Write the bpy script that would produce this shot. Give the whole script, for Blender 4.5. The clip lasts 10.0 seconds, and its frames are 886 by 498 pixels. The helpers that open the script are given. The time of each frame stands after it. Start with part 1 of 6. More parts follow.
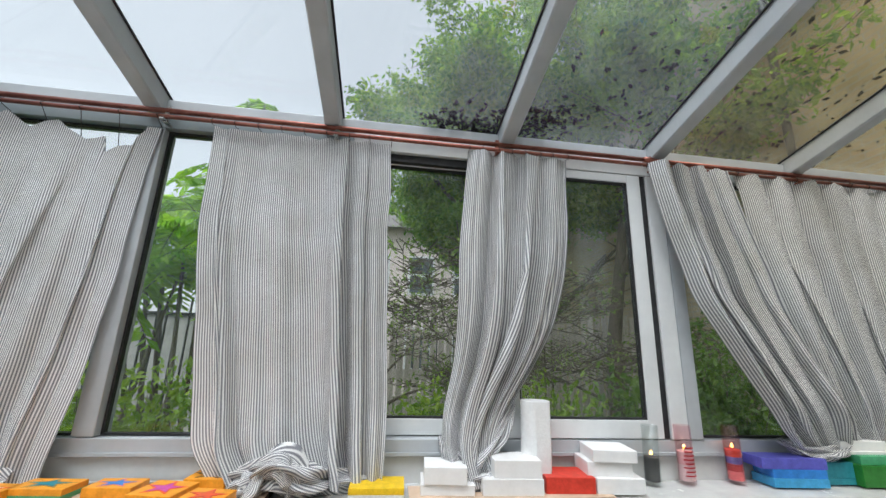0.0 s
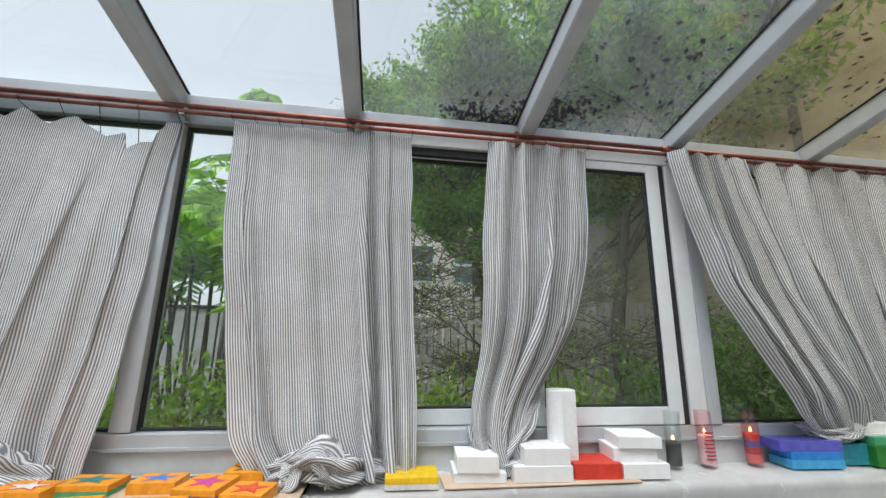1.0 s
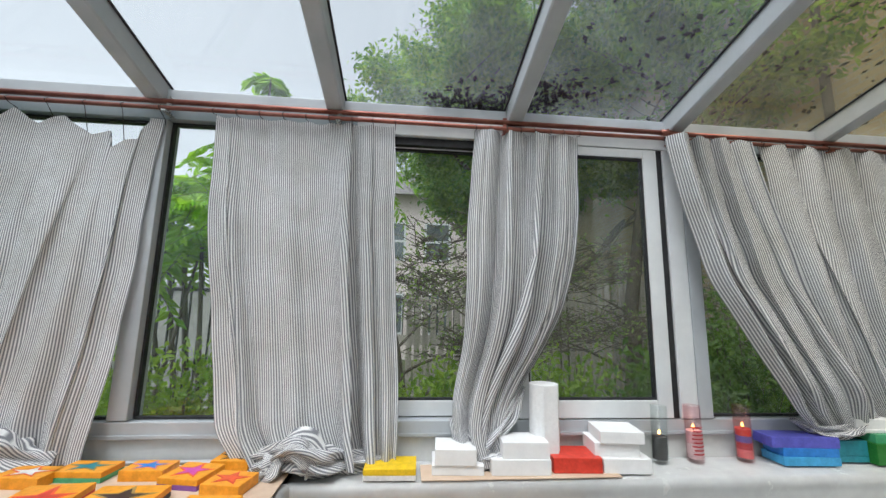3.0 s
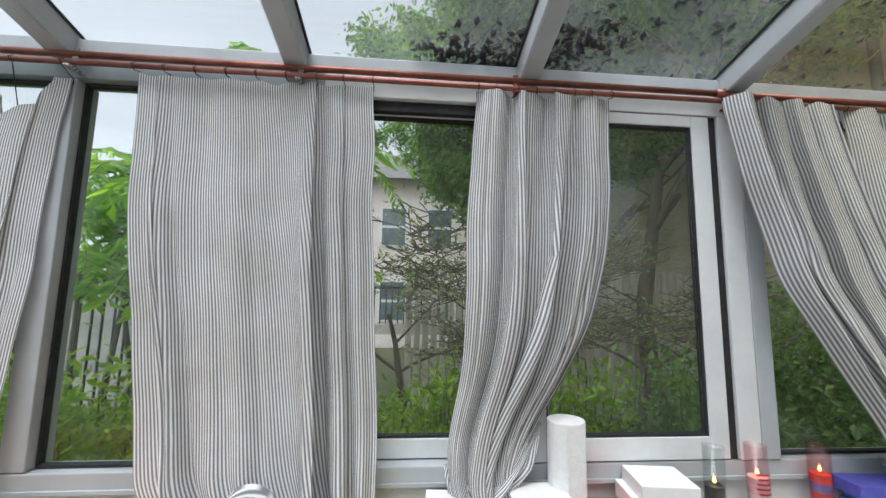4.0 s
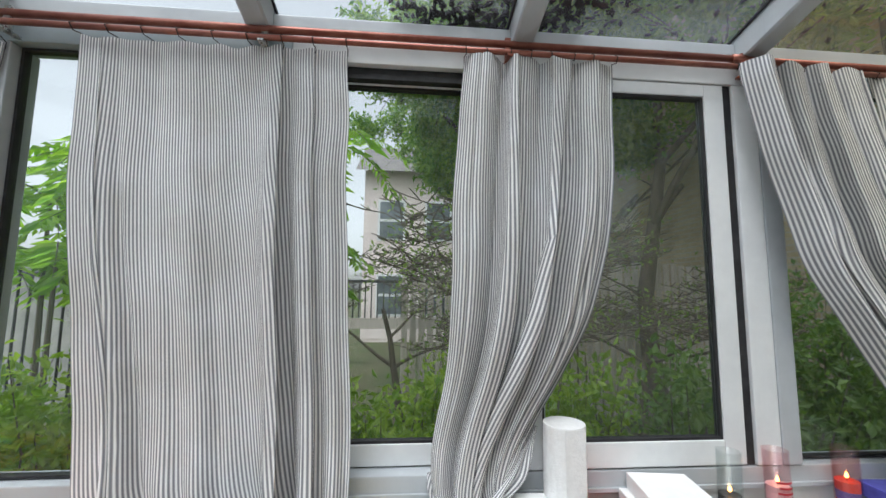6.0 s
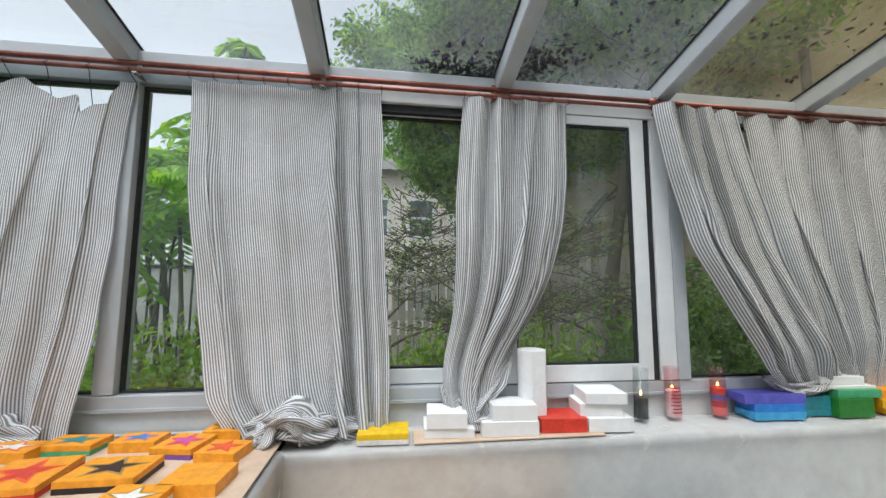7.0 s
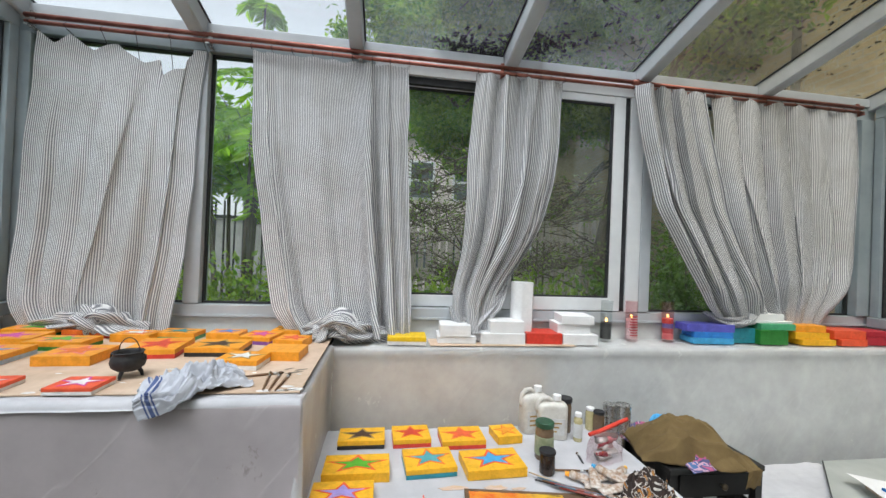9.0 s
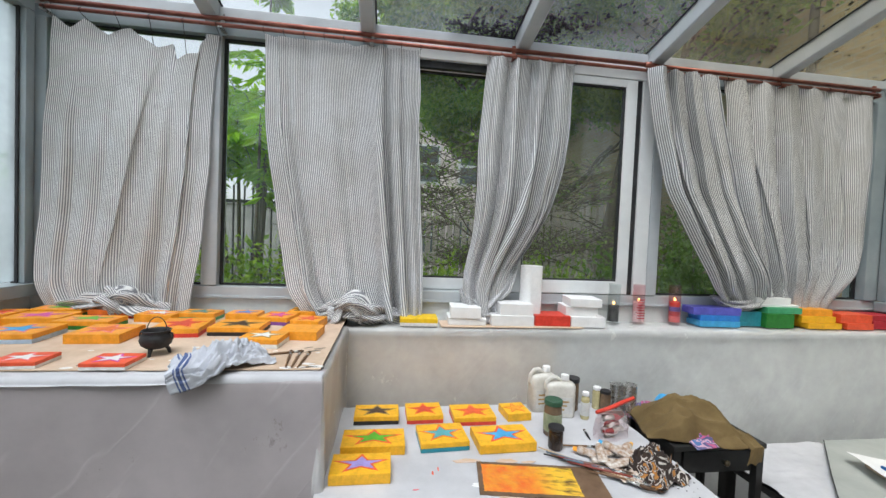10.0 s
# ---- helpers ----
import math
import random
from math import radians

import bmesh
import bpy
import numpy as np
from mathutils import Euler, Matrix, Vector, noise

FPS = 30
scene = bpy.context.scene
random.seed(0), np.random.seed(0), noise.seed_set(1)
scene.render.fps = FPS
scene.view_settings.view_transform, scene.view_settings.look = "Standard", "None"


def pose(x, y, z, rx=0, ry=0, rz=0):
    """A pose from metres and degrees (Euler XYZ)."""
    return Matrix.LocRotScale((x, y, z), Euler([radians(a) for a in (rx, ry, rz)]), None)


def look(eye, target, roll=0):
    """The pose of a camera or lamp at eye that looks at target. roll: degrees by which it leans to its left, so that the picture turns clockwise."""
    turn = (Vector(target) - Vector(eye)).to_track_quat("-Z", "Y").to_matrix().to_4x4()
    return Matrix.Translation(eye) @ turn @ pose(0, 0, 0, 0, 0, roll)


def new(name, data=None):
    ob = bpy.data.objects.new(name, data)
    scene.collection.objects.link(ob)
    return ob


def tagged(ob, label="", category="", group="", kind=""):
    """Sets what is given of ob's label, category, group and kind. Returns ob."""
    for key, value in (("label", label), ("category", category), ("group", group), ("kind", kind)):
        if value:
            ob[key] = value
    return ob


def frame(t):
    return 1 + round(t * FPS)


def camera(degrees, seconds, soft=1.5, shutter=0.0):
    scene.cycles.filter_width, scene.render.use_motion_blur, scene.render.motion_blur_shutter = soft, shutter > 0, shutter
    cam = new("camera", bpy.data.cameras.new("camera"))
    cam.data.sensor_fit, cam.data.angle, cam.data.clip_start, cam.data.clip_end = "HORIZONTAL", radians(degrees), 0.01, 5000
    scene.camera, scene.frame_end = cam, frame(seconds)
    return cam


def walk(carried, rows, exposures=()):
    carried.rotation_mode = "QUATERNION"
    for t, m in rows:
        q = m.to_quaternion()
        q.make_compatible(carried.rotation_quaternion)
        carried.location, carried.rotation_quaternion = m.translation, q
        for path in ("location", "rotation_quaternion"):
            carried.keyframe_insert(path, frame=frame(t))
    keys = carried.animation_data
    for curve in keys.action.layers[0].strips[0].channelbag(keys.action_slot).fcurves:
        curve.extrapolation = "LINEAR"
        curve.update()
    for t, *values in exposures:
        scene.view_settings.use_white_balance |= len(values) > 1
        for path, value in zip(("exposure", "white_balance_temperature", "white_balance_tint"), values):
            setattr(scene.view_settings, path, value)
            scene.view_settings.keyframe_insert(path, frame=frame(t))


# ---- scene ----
cam = camera(97.1, 10.0, soft=1.45)
PATH = [
    (0, (-0.254, -1.686, 1.536), (0.002, 0.235, 2.033), 1.9),
    (0.5, (-0.318, -1.662, 1.548), (-0.052, 0.263, 2.018), 1.6),
    (1, (-0.369, -1.684, 1.557), (-0.094, 0.249, 1.989), 1.0),
    (1.5, (-0.313, -1.773, 1.553), (-0.07, 0.168, 1.97), 0.7),
    (2, (-0.277, -1.857, 1.567), (-0.049, 0.092, 1.95), 0.6),
    (2.5, (-0.256, -1.897, 1.563), (-0.052, 0.059, 1.926), 0.8),
    (3, (-0.217, -1.697, 1.629), (-0.038, 0.27, 1.945), 1.1),
    (4.5, (-0.108, -1.215, 1.733), (0.045, 0.766, 1.962), 0.8),
    (5, (-0.062, -1.103, 1.722), (0.067, 0.880, 1.952), 1.1),
    (5.2, (-0.056, -1.092, 1.722), (0.072, 0.891, 1.954), 1.1),
    (6.5, (-0.146, -1.382, 1.677), (0.066, 0.597, 1.876), 0.3),
    (7, (-0.241, -1.685, 1.6), (0.027, 0.287, 1.8), 0.3),
    (7.5, (-0.337, -2.019, 1.507), (-0.023, -0.054, 1.704), 0.6),
    (8, (-0.342, -2.036, 1.499), (-0.032, -0.065, 1.637), 1.1),
    (8.5, (-0.357, -2.048, 1.497), (-0.058, -0.071, 1.57), 1.8),
    (9, (-0.37, -2.066, 1.491), (-0.08, -0.087, 1.508), 2.3),
    (9.5, (-0.384, -2.082, 1.491), (-0.106, -0.101, 1.459), 2.6),
    (10, (-0.404, -2.094, 1.487), (-0.136, -0.114, 1.423), 2.4),
]
SKY, SUN, EXPOSURE, KELVIN, TINT = 0.13, 1.25, 0.92, 6110, 12
walk(cam, [(t, look(eye, target, roll)) for t, eye, target, roll in PATH], [(0.0, EXPOSURE, KELVIN, TINT), (10.0, EXPOSURE, KELVIN, TINT)])

# ---- world, sun, exposure ----
world = bpy.data.worlds.new("overcast_sky")
scene.world = world
world.use_nodes = True
wn, wl = world.node_tree.nodes, world.node_tree.links
wn.clear()
sky = wn.new("ShaderNodeTexSky")
sky.sky_type, sky.sun_disc = "NISHITA", False
sky.sun_elevation, sky.sun_rotation = radians(65), radians(205)
sky.dust_density, sky.air_density, sky.ozone_density = 2.5, 1.3, 1.0
grey = wn.new("ShaderNodeHueSaturation")
grey.inputs["Saturation"].default_value = 0.16
bg = wn.new("ShaderNodeBackground")
bg.inputs["Strength"].default_value = SKY
wout = wn.new("ShaderNodeOutputWorld")
wl.new(sky.outputs[0], grey.inputs["Color"])
wl.new(grey.outputs[0], bg.inputs["Color"])
wl.new(bg.outputs[0], wout.inputs["Surface"])

sun_data = bpy.data.lights.new("sun", "SUN")
sun_data.energy, sun_data.angle, sun_data.color = SUN, radians(40), (1.0, 0.985, 0.96)
sun_ob = new("sun", sun_data)
sun_ob.matrix_world = look((-2.0, -4.2, 11), (0, 0, 1))


# ---- materials ----
def material(name):
    m = bpy.data.materials.new(name)
    m.use_nodes = True
    n = m.node_tree.nodes
    n.clear()
    return m, n, m.node_tree.links, n.new("ShaderNodeOutputMaterial")


def noise_colour(n, l, a, b, scale, detail=5.0, rough=0.6, low=0.35, high=0.65, coords="Object", stretch=None):
    tc = n.new("ShaderNodeTexCoord")
    tex = n.new("ShaderNodeTexNoise")
    tex.inputs["Scale"].default_value, tex.inputs["Detail"].default_value = scale, detail
    tex.inputs["Roughness"].default_value = rough
    src = tc.outputs[coords]
    if stretch:
        mp = n.new("ShaderNodeMapping")
        mp.inputs["Scale"].default_value = stretch
        l.new(src, mp.inputs[0])
        src = mp.outputs[0]
    l.new(src, tex.inputs["Vector"])
    ramp = n.new("ShaderNodeValToRGB")
    ramp.color_ramp.elements[0].position, ramp.color_ramp.elements[0].color = low, (*a, 1)
    ramp.color_ramp.elements[1].position, ramp.color_ramp.elements[1].color = high, (*b, 1)
    l.new(tex.outputs["Fac"], ramp.inputs[0])
    return ramp.outputs[0], tex.outputs["Fac"]


def mixed(n, l, fac, a, b, mode="MIX"):
    mx = n.new("ShaderNodeMix")
    mx.data_type, mx.blend_type = "RGBA", mode
    for sock, v in ((mx.inputs[0], fac), (mx.inputs[6], a), (mx.inputs[7], b)):
        if isinstance(v, (int, float)):
            sock.default_value = v
        elif isinstance(v, tuple):
            sock.default_value = (*v, 1)
        else:
            l.new(v, sock)
    return mx.outputs[2]


def surface(name, a, b, scale=20.0, rough=0.5, metal=0.0, bump=0.1, fine=6.0, fine_amount=0.25, dist=0.002, stretch=None, vary=0.0, spec=0.5):
    """A two-scale noise material: broad patches a to b, finer grain on top, bump."""
    m, n, l, out = material(name)
    c1, _ = noise_colour(n, l, a, b, scale, stretch=stretch)
    g1, gf = noise_colour(n, l, (0.5, 0.5, 0.5), (1.0, 1.0, 1.0), scale * fine, detail=8, low=0.3, high=0.7, stretch=stretch)
    col = mixed(n, l, fine_amount, c1, g1, "MULTIPLY")
    if vary:
        info = n.new("ShaderNodeObjectInfo")
        hsv = n.new("ShaderNodeHueSaturation")
        mr = n.new("ShaderNodeMapRange")
        mr.inputs[3].default_value, mr.inputs[4].default_value = 1 - vary, 1 + vary
        l.new(info.outputs["Random"], mr.inputs[0])
        l.new(mr.outputs[0], hsv.inputs["Value"])
        l.new(col, hsv.inputs["Color"])
        col = hsv.outputs[0]
    p = n.new("ShaderNodeBsdfPrincipled")
    l.new(col, p.inputs["Base Color"])
    p.inputs["Metallic"].default_value = metal
    p.inputs["Specular IOR Level"].default_value = spec
    rr = n.new("ShaderNodeMapRange")
    rr.inputs[3].default_value, rr.inputs[4].default_value = max(rough - 0.12, 0.03), min(rough + 0.12, 1)
    l.new(gf, rr.inputs[0])
    l.new(rr.outputs[0], p.inputs["Roughness"])
    bp = n.new("ShaderNodeBump")
    bp.inputs["Strength"].default_value, bp.inputs["Distance"].default_value = bump, dist
    l.new(gf, bp.inputs["Height"])
    l.new(bp.outputs[0], p.inputs["Normal"])
    l.new(p.outputs[0], out.inputs[0])
    return m


def paint(name, c, rough=0.45, streak=0.12):
    """Brushed artist's paint: the colour with slight lighter and darker strokes."""
    a = tuple(max(v * (1 - streak), 0) for v in c)
    b = tuple(min(v * (1 + streak) + 0.01, 1) for v in c)
    return surface(name, a, b, scale=35, rough=rough, bump=0.25, fine=4, fine_amount=0.15, dist=0.001)


def glass(name, haze=0.0, tint=(0.93, 0.96, 0.95), dirt=(0.6, 0.6, 0.55), scale=1.5, low=0.4, high=0.75):
    """Clear pane with Fresnel gloss; haze: how much film it carries, standing for dirt, condensation and, in PANE,
    bright reflections.
    """
    m, n, l, out = material(name)
    tr = n.new("ShaderNodeBsdfTransparent")
    tr.inputs[0].default_value = (*tint, 1)
    gl = n.new("ShaderNodeBsdfGlossy")
    gl.inputs["Roughness"].default_value = 0.02
    lw = n.new("ShaderNodeLayerWeight")
    lw.inputs[0].default_value = 0.5
    pw = n.new("ShaderNodeMath")
    pw.operation = "POWER"
    pw.inputs[1].default_value = 4.0
    l.new(lw.outputs["Facing"], pw.inputs[0])
    fr = n.new("ShaderNodeMapRange")
    fr.inputs[3].default_value, fr.inputs[4].default_value = 0.03, 0.45
    l.new(pw.outputs[0], fr.inputs[0])
    mix = n.new("ShaderNodeMixShader")
    l.new(fr.outputs[0], mix.inputs[0])
    l.new(tr.outputs[0], mix.inputs[1])
    l.new(gl.outputs[0], mix.inputs[2])
    last = mix.outputs[0]
    if haze:
        film = n.new("ShaderNodeBsdfTranslucent")
        film.inputs[0].default_value = (*dirt, 1)
        _, f = noise_colour(n, l, (0, 0, 0), (1, 1, 1), scale, detail=6)
        mr = n.new("ShaderNodeMapRange")
        mr.inputs[1].default_value, mr.inputs[2].default_value = low, high
        mr.inputs[3].default_value, mr.inputs[4].default_value = haze * 0.3, haze
        l.new(f, mr.inputs[0])
        m2 = n.new("ShaderNodeMixShader")
        l.new(mr.outputs[0], m2.inputs[0])
        l.new(last, m2.inputs[1])
        l.new(film.outputs[0], m2.inputs[2])
        last = m2.outputs[0]
    l.new(last, out.inputs[0])
    return m


def ticking():
    """Ticking cloth: narrow dark stripes across the width (UV in metres), thin enough to glow against the light."""
    m, n, l, out = material("ticking_cloth")
    uv = n.new("ShaderNodeUVMap")
    sep = n.new("ShaderNodeSeparateXYZ")
    l.new(uv.outputs[0], sep.inputs[0])
    mul = n.new("ShaderNodeMath")
    mul.operation = "MULTIPLY"
    mul.inputs[1].default_value = 1 / 0.0093
    l.new(sep.outputs[0], mul.inputs[0])
    fr = n.new("ShaderNodeMath")
    fr.operation = "PINGPONG"
    fr.inputs[1].default_value = 0.5
    l.new(mul.outputs[0], fr.inputs[0])
    ramp = n.new("ShaderNodeValToRGB")
    ramp.color_ramp.elements[0].position, ramp.color_ramp.elements[0].color = 0.15, (0.26, 0.265, 0.29, 1)
    ramp.color_ramp.elements[1].position, ramp.color_ramp.elements[1].color = 0.37, (0.90, 0.90, 0.90, 1)
    l.new(fr.outputs[0], ramp.inputs[0])
    soil, wf = noise_colour(n, l, (0.86, 0.85, 0.82), (1, 1, 1), 5.0)
    col = mixed(n, l, 1.0, ramp.outputs[0], soil, "MULTIPLY")
    weave = n.new("ShaderNodeTexNoise")
    weave.inputs["Scale"].default_value = 900
    l.new(uv.outputs[0], weave.inputs["Vector"])
    bp = n.new("ShaderNodeBump")
    bp.inputs["Strength"].default_value, bp.inputs["Distance"].default_value = 0.2, 0.0006
    l.new(weave.outputs["Fac"], bp.inputs["Height"])
    d = n.new("ShaderNodeBsdfDiffuse")
    t = n.new("ShaderNodeBsdfTranslucent")
    l.new(col, d.inputs[0])
    l.new(col, t.inputs[0])
    l.new(bp.outputs[0], d.inputs["Normal"])
    mix = n.new("ShaderNodeMixShader")
    mix.inputs[0].default_value = 0.15
    l.new(d.outputs[0], mix.inputs[1])
    l.new(t.outputs[0], mix.inputs[2])
    l.new(mix.outputs[0], out.inputs[0])
    return m


def leaf_material(name, a, b, trans=0.45):
    m, n, l, out = material(name)
    geo = n.new("ShaderNodeNewGeometry")
    ramp = n.new("ShaderNodeValToRGB")
    ramp.color_ramp.elements[0].color, ramp.color_ramp.elements[1].color = (*a, 1), (*b, 1)
    l.new(geo.outputs["Random Per Island"], ramp.inputs[0])
    d = n.new("ShaderNodeBsdfPrincipled")
    d.inputs["Roughness"].default_value = 0.5
    t = n.new("ShaderNodeBsdfTranslucent")
    l.new(ramp.outputs[0], d.inputs["Base Color"])
    bright = mixed(n, l, 1.0, ramp.outputs[0], (1.9, 2.0, 1.0), "MULTIPLY")
    l.new(bright, t.inputs[0])
    mix = n.new("ShaderNodeMixShader")
    mix.inputs[0].default_value = trans
    l.new(d.outputs[0], mix.inputs[1])
    l.new(t.outputs[0], mix.inputs[2])
    l.new(mix.outputs[0], out.inputs[0])
    return m


def plastic_sheet(name, alpha, c=(0.79, 0.80, 0.79)):
    """Thin milky drop-cloth film over what lies behind it, creased and here and there stained; crease highlights are
    painted in.
    """
    m, n, l, out = material(name)
    tr = n.new("ShaderNodeBsdfTransparent")
    p = n.new("ShaderNodeBsdfPrincipled")
    col, f = noise_colour(n, l, tuple(v * 0.9 for v in c), c, 3.5, detail=10)
    _, sf = noise_colour(n, l, (0, 0, 0), (1, 1, 1), 4.5, detail=12, rough=0.75, stretch=(1, 1, 0.7))
    spot = n.new("ShaderNodeMapRange")
    spot.inputs[1].default_value, spot.inputs[2].default_value = 0.62, 0.66
    spot.inputs[4].default_value = 0.6
    l.new(sf, spot.inputs[0])
    l.new(mixed(n, l, spot.outputs[0], col, (0.16, 0.14, 0.12)), p.inputs["Base Color"])
    p.inputs["Roughness"].default_value = 0.3
    mr = n.new("ShaderNodeMapRange")
    mr.inputs[1].default_value, mr.inputs[2].default_value = 0.3, 0.7
    mr.inputs[3].default_value, mr.inputs[4].default_value = alpha - 0.07, alpha + 0.07
    l.new(f, mr.inputs[0])
    add = n.new("ShaderNodeMath")
    add.operation, add.use_clamp = "ADD", True
    l.new(mr.outputs[0], add.inputs[0])
    l.new(spot.outputs[0], add.inputs[1])
    crease = n.new("ShaderNodeTexNoise")
    crease.inputs["Scale"].default_value, crease.inputs["Detail"].default_value = 2.4, 4.0
    crease.inputs["Distortion"].default_value = 0.5
    tc = n.new("ShaderNodeTexCoord")
    lie = n.new("ShaderNodeMapping")
    lie.inputs["Rotation"].default_value = (0, radians(38), 0)
    lie.vector_type = "TEXTURE"
    lie.inputs["Scale"].default_value = (0.6, 0.6, 3.5)
    l.new(tc.outputs["Object"], lie.inputs["Vector"])
    l.new(lie.outputs[0], crease.inputs["Vector"])
    mid = n.new("ShaderNodeMath")
    mid.operation = "SUBTRACT"
    mid.inputs[1].default_value = 0.5
    l.new(crease.outputs["Fac"], mid.inputs[0])
    ab = n.new("ShaderNodeMath")
    ab.operation = "ABSOLUTE"
    l.new(mid.outputs[0], ab.inputs[0])
    cr = n.new("ShaderNodeMapRange")
    cr.inputs[1].default_value, cr.inputs[2].default_value = 0.0, 0.016
    cr.inputs[3].default_value, cr.inputs[4].default_value = 1.0, 0.0
    l.new(ab.outputs[0], cr.inputs[0])
    # highlights along the creases, painted as paler lines in the base colour
    worn = n.new("ShaderNodeMath")
    worn.operation = "MULTIPLY"
    worn.inputs[1].default_value = 0.3 if alpha < 0.8 else 0.10
    l.new(cr.outputs[0], worn.inputs[0])
    stained = p.inputs["Base Color"].links[0].from_socket
    l.new(mixed(n, l, worn.outputs[0], stained, (0.86, 0.86, 0.85)), p.inputs["Base Color"])
    bp = n.new("ShaderNodeBump")
    bp.inputs["Strength"].default_value, bp.inputs["Distance"].default_value = 0.30 if alpha < 0.8 else 0.25, 0.003
    l.new(cr.outputs[0], bp.inputs["Height"])
    l.new(bp.outputs[0], p.inputs["Normal"])
    mix = n.new("ShaderNodeMixShader")
    l.new(add.outputs[0], mix.inputs[0])
    l.new(tr.outputs[0], mix.inputs[1])
    l.new(p.outputs[0], mix.inputs[2])
    l.new(mix.outputs[0], out.inputs[0])
    return m


CLOTH = ticking()
FRAME = surface("grey_aluminium", (0.42, 0.45, 0.47), (0.5, 0.53, 0.55), scale=4, rough=0.4, bump=0.03, fine_amount=0.1)
# the same aluminium as FRAME, with shade put into a darker colour
FRAME_SHADED = surface("shaded_grey_aluminium", (0.26, 0.31, 0.33), (0.33, 0.38, 0.40), scale=4, rough=0.4, bump=0.03, fine_amount=0.1)
VINYL = surface("white_painted_frame", (0.70, 0.72, 0.73), (0.78, 0.80, 0.80), scale=5, rough=0.35, bump=0.03, fine_amount=0.08)
RUBBER = surface("black_gasket", (0.012, 0.012, 0.014), (0.03, 0.03, 0.033), scale=30, rough=0.6)
SILL = surface("white_painted_sill", (0.66, 0.67, 0.65), (0.76, 0.77, 0.75), scale=6, rough=0.4, bump=0.08, fine_amount=0.12)
COPPER = surface("copper_pipe", (0.24, 0.075, 0.055), (0.36, 0.14, 0.10), scale=14, rough=0.38, metal=0.6, bump=0.05, fine_amount=0.3)
IRON = surface("black_cast_iron", (0.012, 0.012, 0.013), (0.03, 0.03, 0.031), scale=40, rough=0.55, bump=0.3)
WIRE = surface("dark_wire", (0.03, 0.026, 0.024), (0.06, 0.05, 0.045), scale=40, rough=0.5, metal=0.5)
STEEL = surface("scuffed_steel", (0.45, 0.45, 0.44), (0.62, 0.62, 0.6), scale=15, rough=0.28, metal=0.9, bump=0.03, fine_amount=0.1)
WHITE = surface("white_gesso", (0.80, 0.80, 0.79), (0.86, 0.86, 0.85), scale=18, rough=0.6, bump=0.1, fine_amount=0.06)
SHEET = surface("white_cotton_sheet", (0.47, 0.475, 0.495), (0.58, 0.58, 0.60), scale=5, rough=0.85, bump=0.2, fine=30, fine_amount=0.1)
PLASTIC = plastic_sheet("milky_drop_cloth", 0.42)
# denser film; its dark purple-grey holds the shade of the table front
PLASTIC_DENSE = plastic_sheet("dense_shaded_drop_cloth", 0.9, (0.46, 0.42, 0.425))
CARD = surface("brown_cardboard", (0.56, 0.41, 0.29), (0.68, 0.53, 0.40), scale=6, rough=0.85, bump=0.1, fine=10, fine_amount=0.18)
BLACKWOOD = surface("black_stained_wood", (0.010, 0.012, 0.012), (0.022, 0.020, 0.019), scale=8, rough=0.55, bump=0.1, stretch=(1, 8, 1))
BOARD = surface("pale_beige_board", (0.70, 0.58, 0.45), (0.80, 0.70, 0.58), scale=2.2, rough=0.8, bump=0.1, fine=8, fine_amount=0.12)
WALL = surface("cream_plaster", (0.66, 0.63, 0.57), (0.74, 0.71, 0.66), scale=2, rough=0.85, bump=0.1)
FLOOR = surface("pale_floor_tiles", (0.42, 0.40, 0.37), (0.5, 0.48, 0.45), scale=3, rough=0.5)
# teal film colour here paints in bright reflections along with the condensation
PANE = glass("window_pane", haze=0.10, dirt=(0.70, 0.80, 0.77), scale=1.1)
ROOF_PANE = glass("clear_roof_pane", haze=0.085, dirt=(0.75, 0.78, 0.8))
ROOF_PANE_DIRTY = glass("dirty_roof_pane", haze=0.09, tint=(0.90, 0.86, 0.72), dirt=(0.60, 0.54, 0.42), scale=1.2, low=0.35, high=0.7)
FROSTED = glass("frosted_side_pane", haze=0.8, tint=(0.8, 0.85, 0.85), dirt=(0.72, 0.78, 0.8), scale=0.8)
PAINTS = {k: paint(k + "_paint", c) for k, c in dict(
    orange=(0.86, 0.34, 0.012), deep_orange=(0.80, 0.17, 0.012), red=(0.66, 0.045, 0.022), vermilion=(0.80, 0.10, 0.03), crimson=(0.45, 0.015, 0.03),
    yellow=(0.86, 0.45, 0.008), lemon=(0.86, 0.56, 0.005), pink=(0.78, 0.22, 0.24), magenta=(0.62, 0.07, 0.38), lilac=(0.36, 0.30, 0.66),
    violet=(0.11, 0.11, 0.52), purple=(0.20, 0.07, 0.30), blue=(0.03, 0.22, 0.64), sky_blue=(0.06, 0.36, 0.66), teal=(0.02, 0.24, 0.30), aqua=(0.09, 0.38, 0.42),
    green=(0.02, 0.19, 0.02), bright_green=(0.10, 0.44, 0.02), sea_green=(0.07, 0.38, 0.18), brown=(0.05, 0.02, 0.014), black=(0.012, 0.01, 0.01),
    white=(0.80, 0.78, 0.74), pale_blue=(0.42, 0.55, 0.68), pale_pink=(0.78, 0.55, 0.54), tan=(0.40, 0.25, 0.07)).items()}


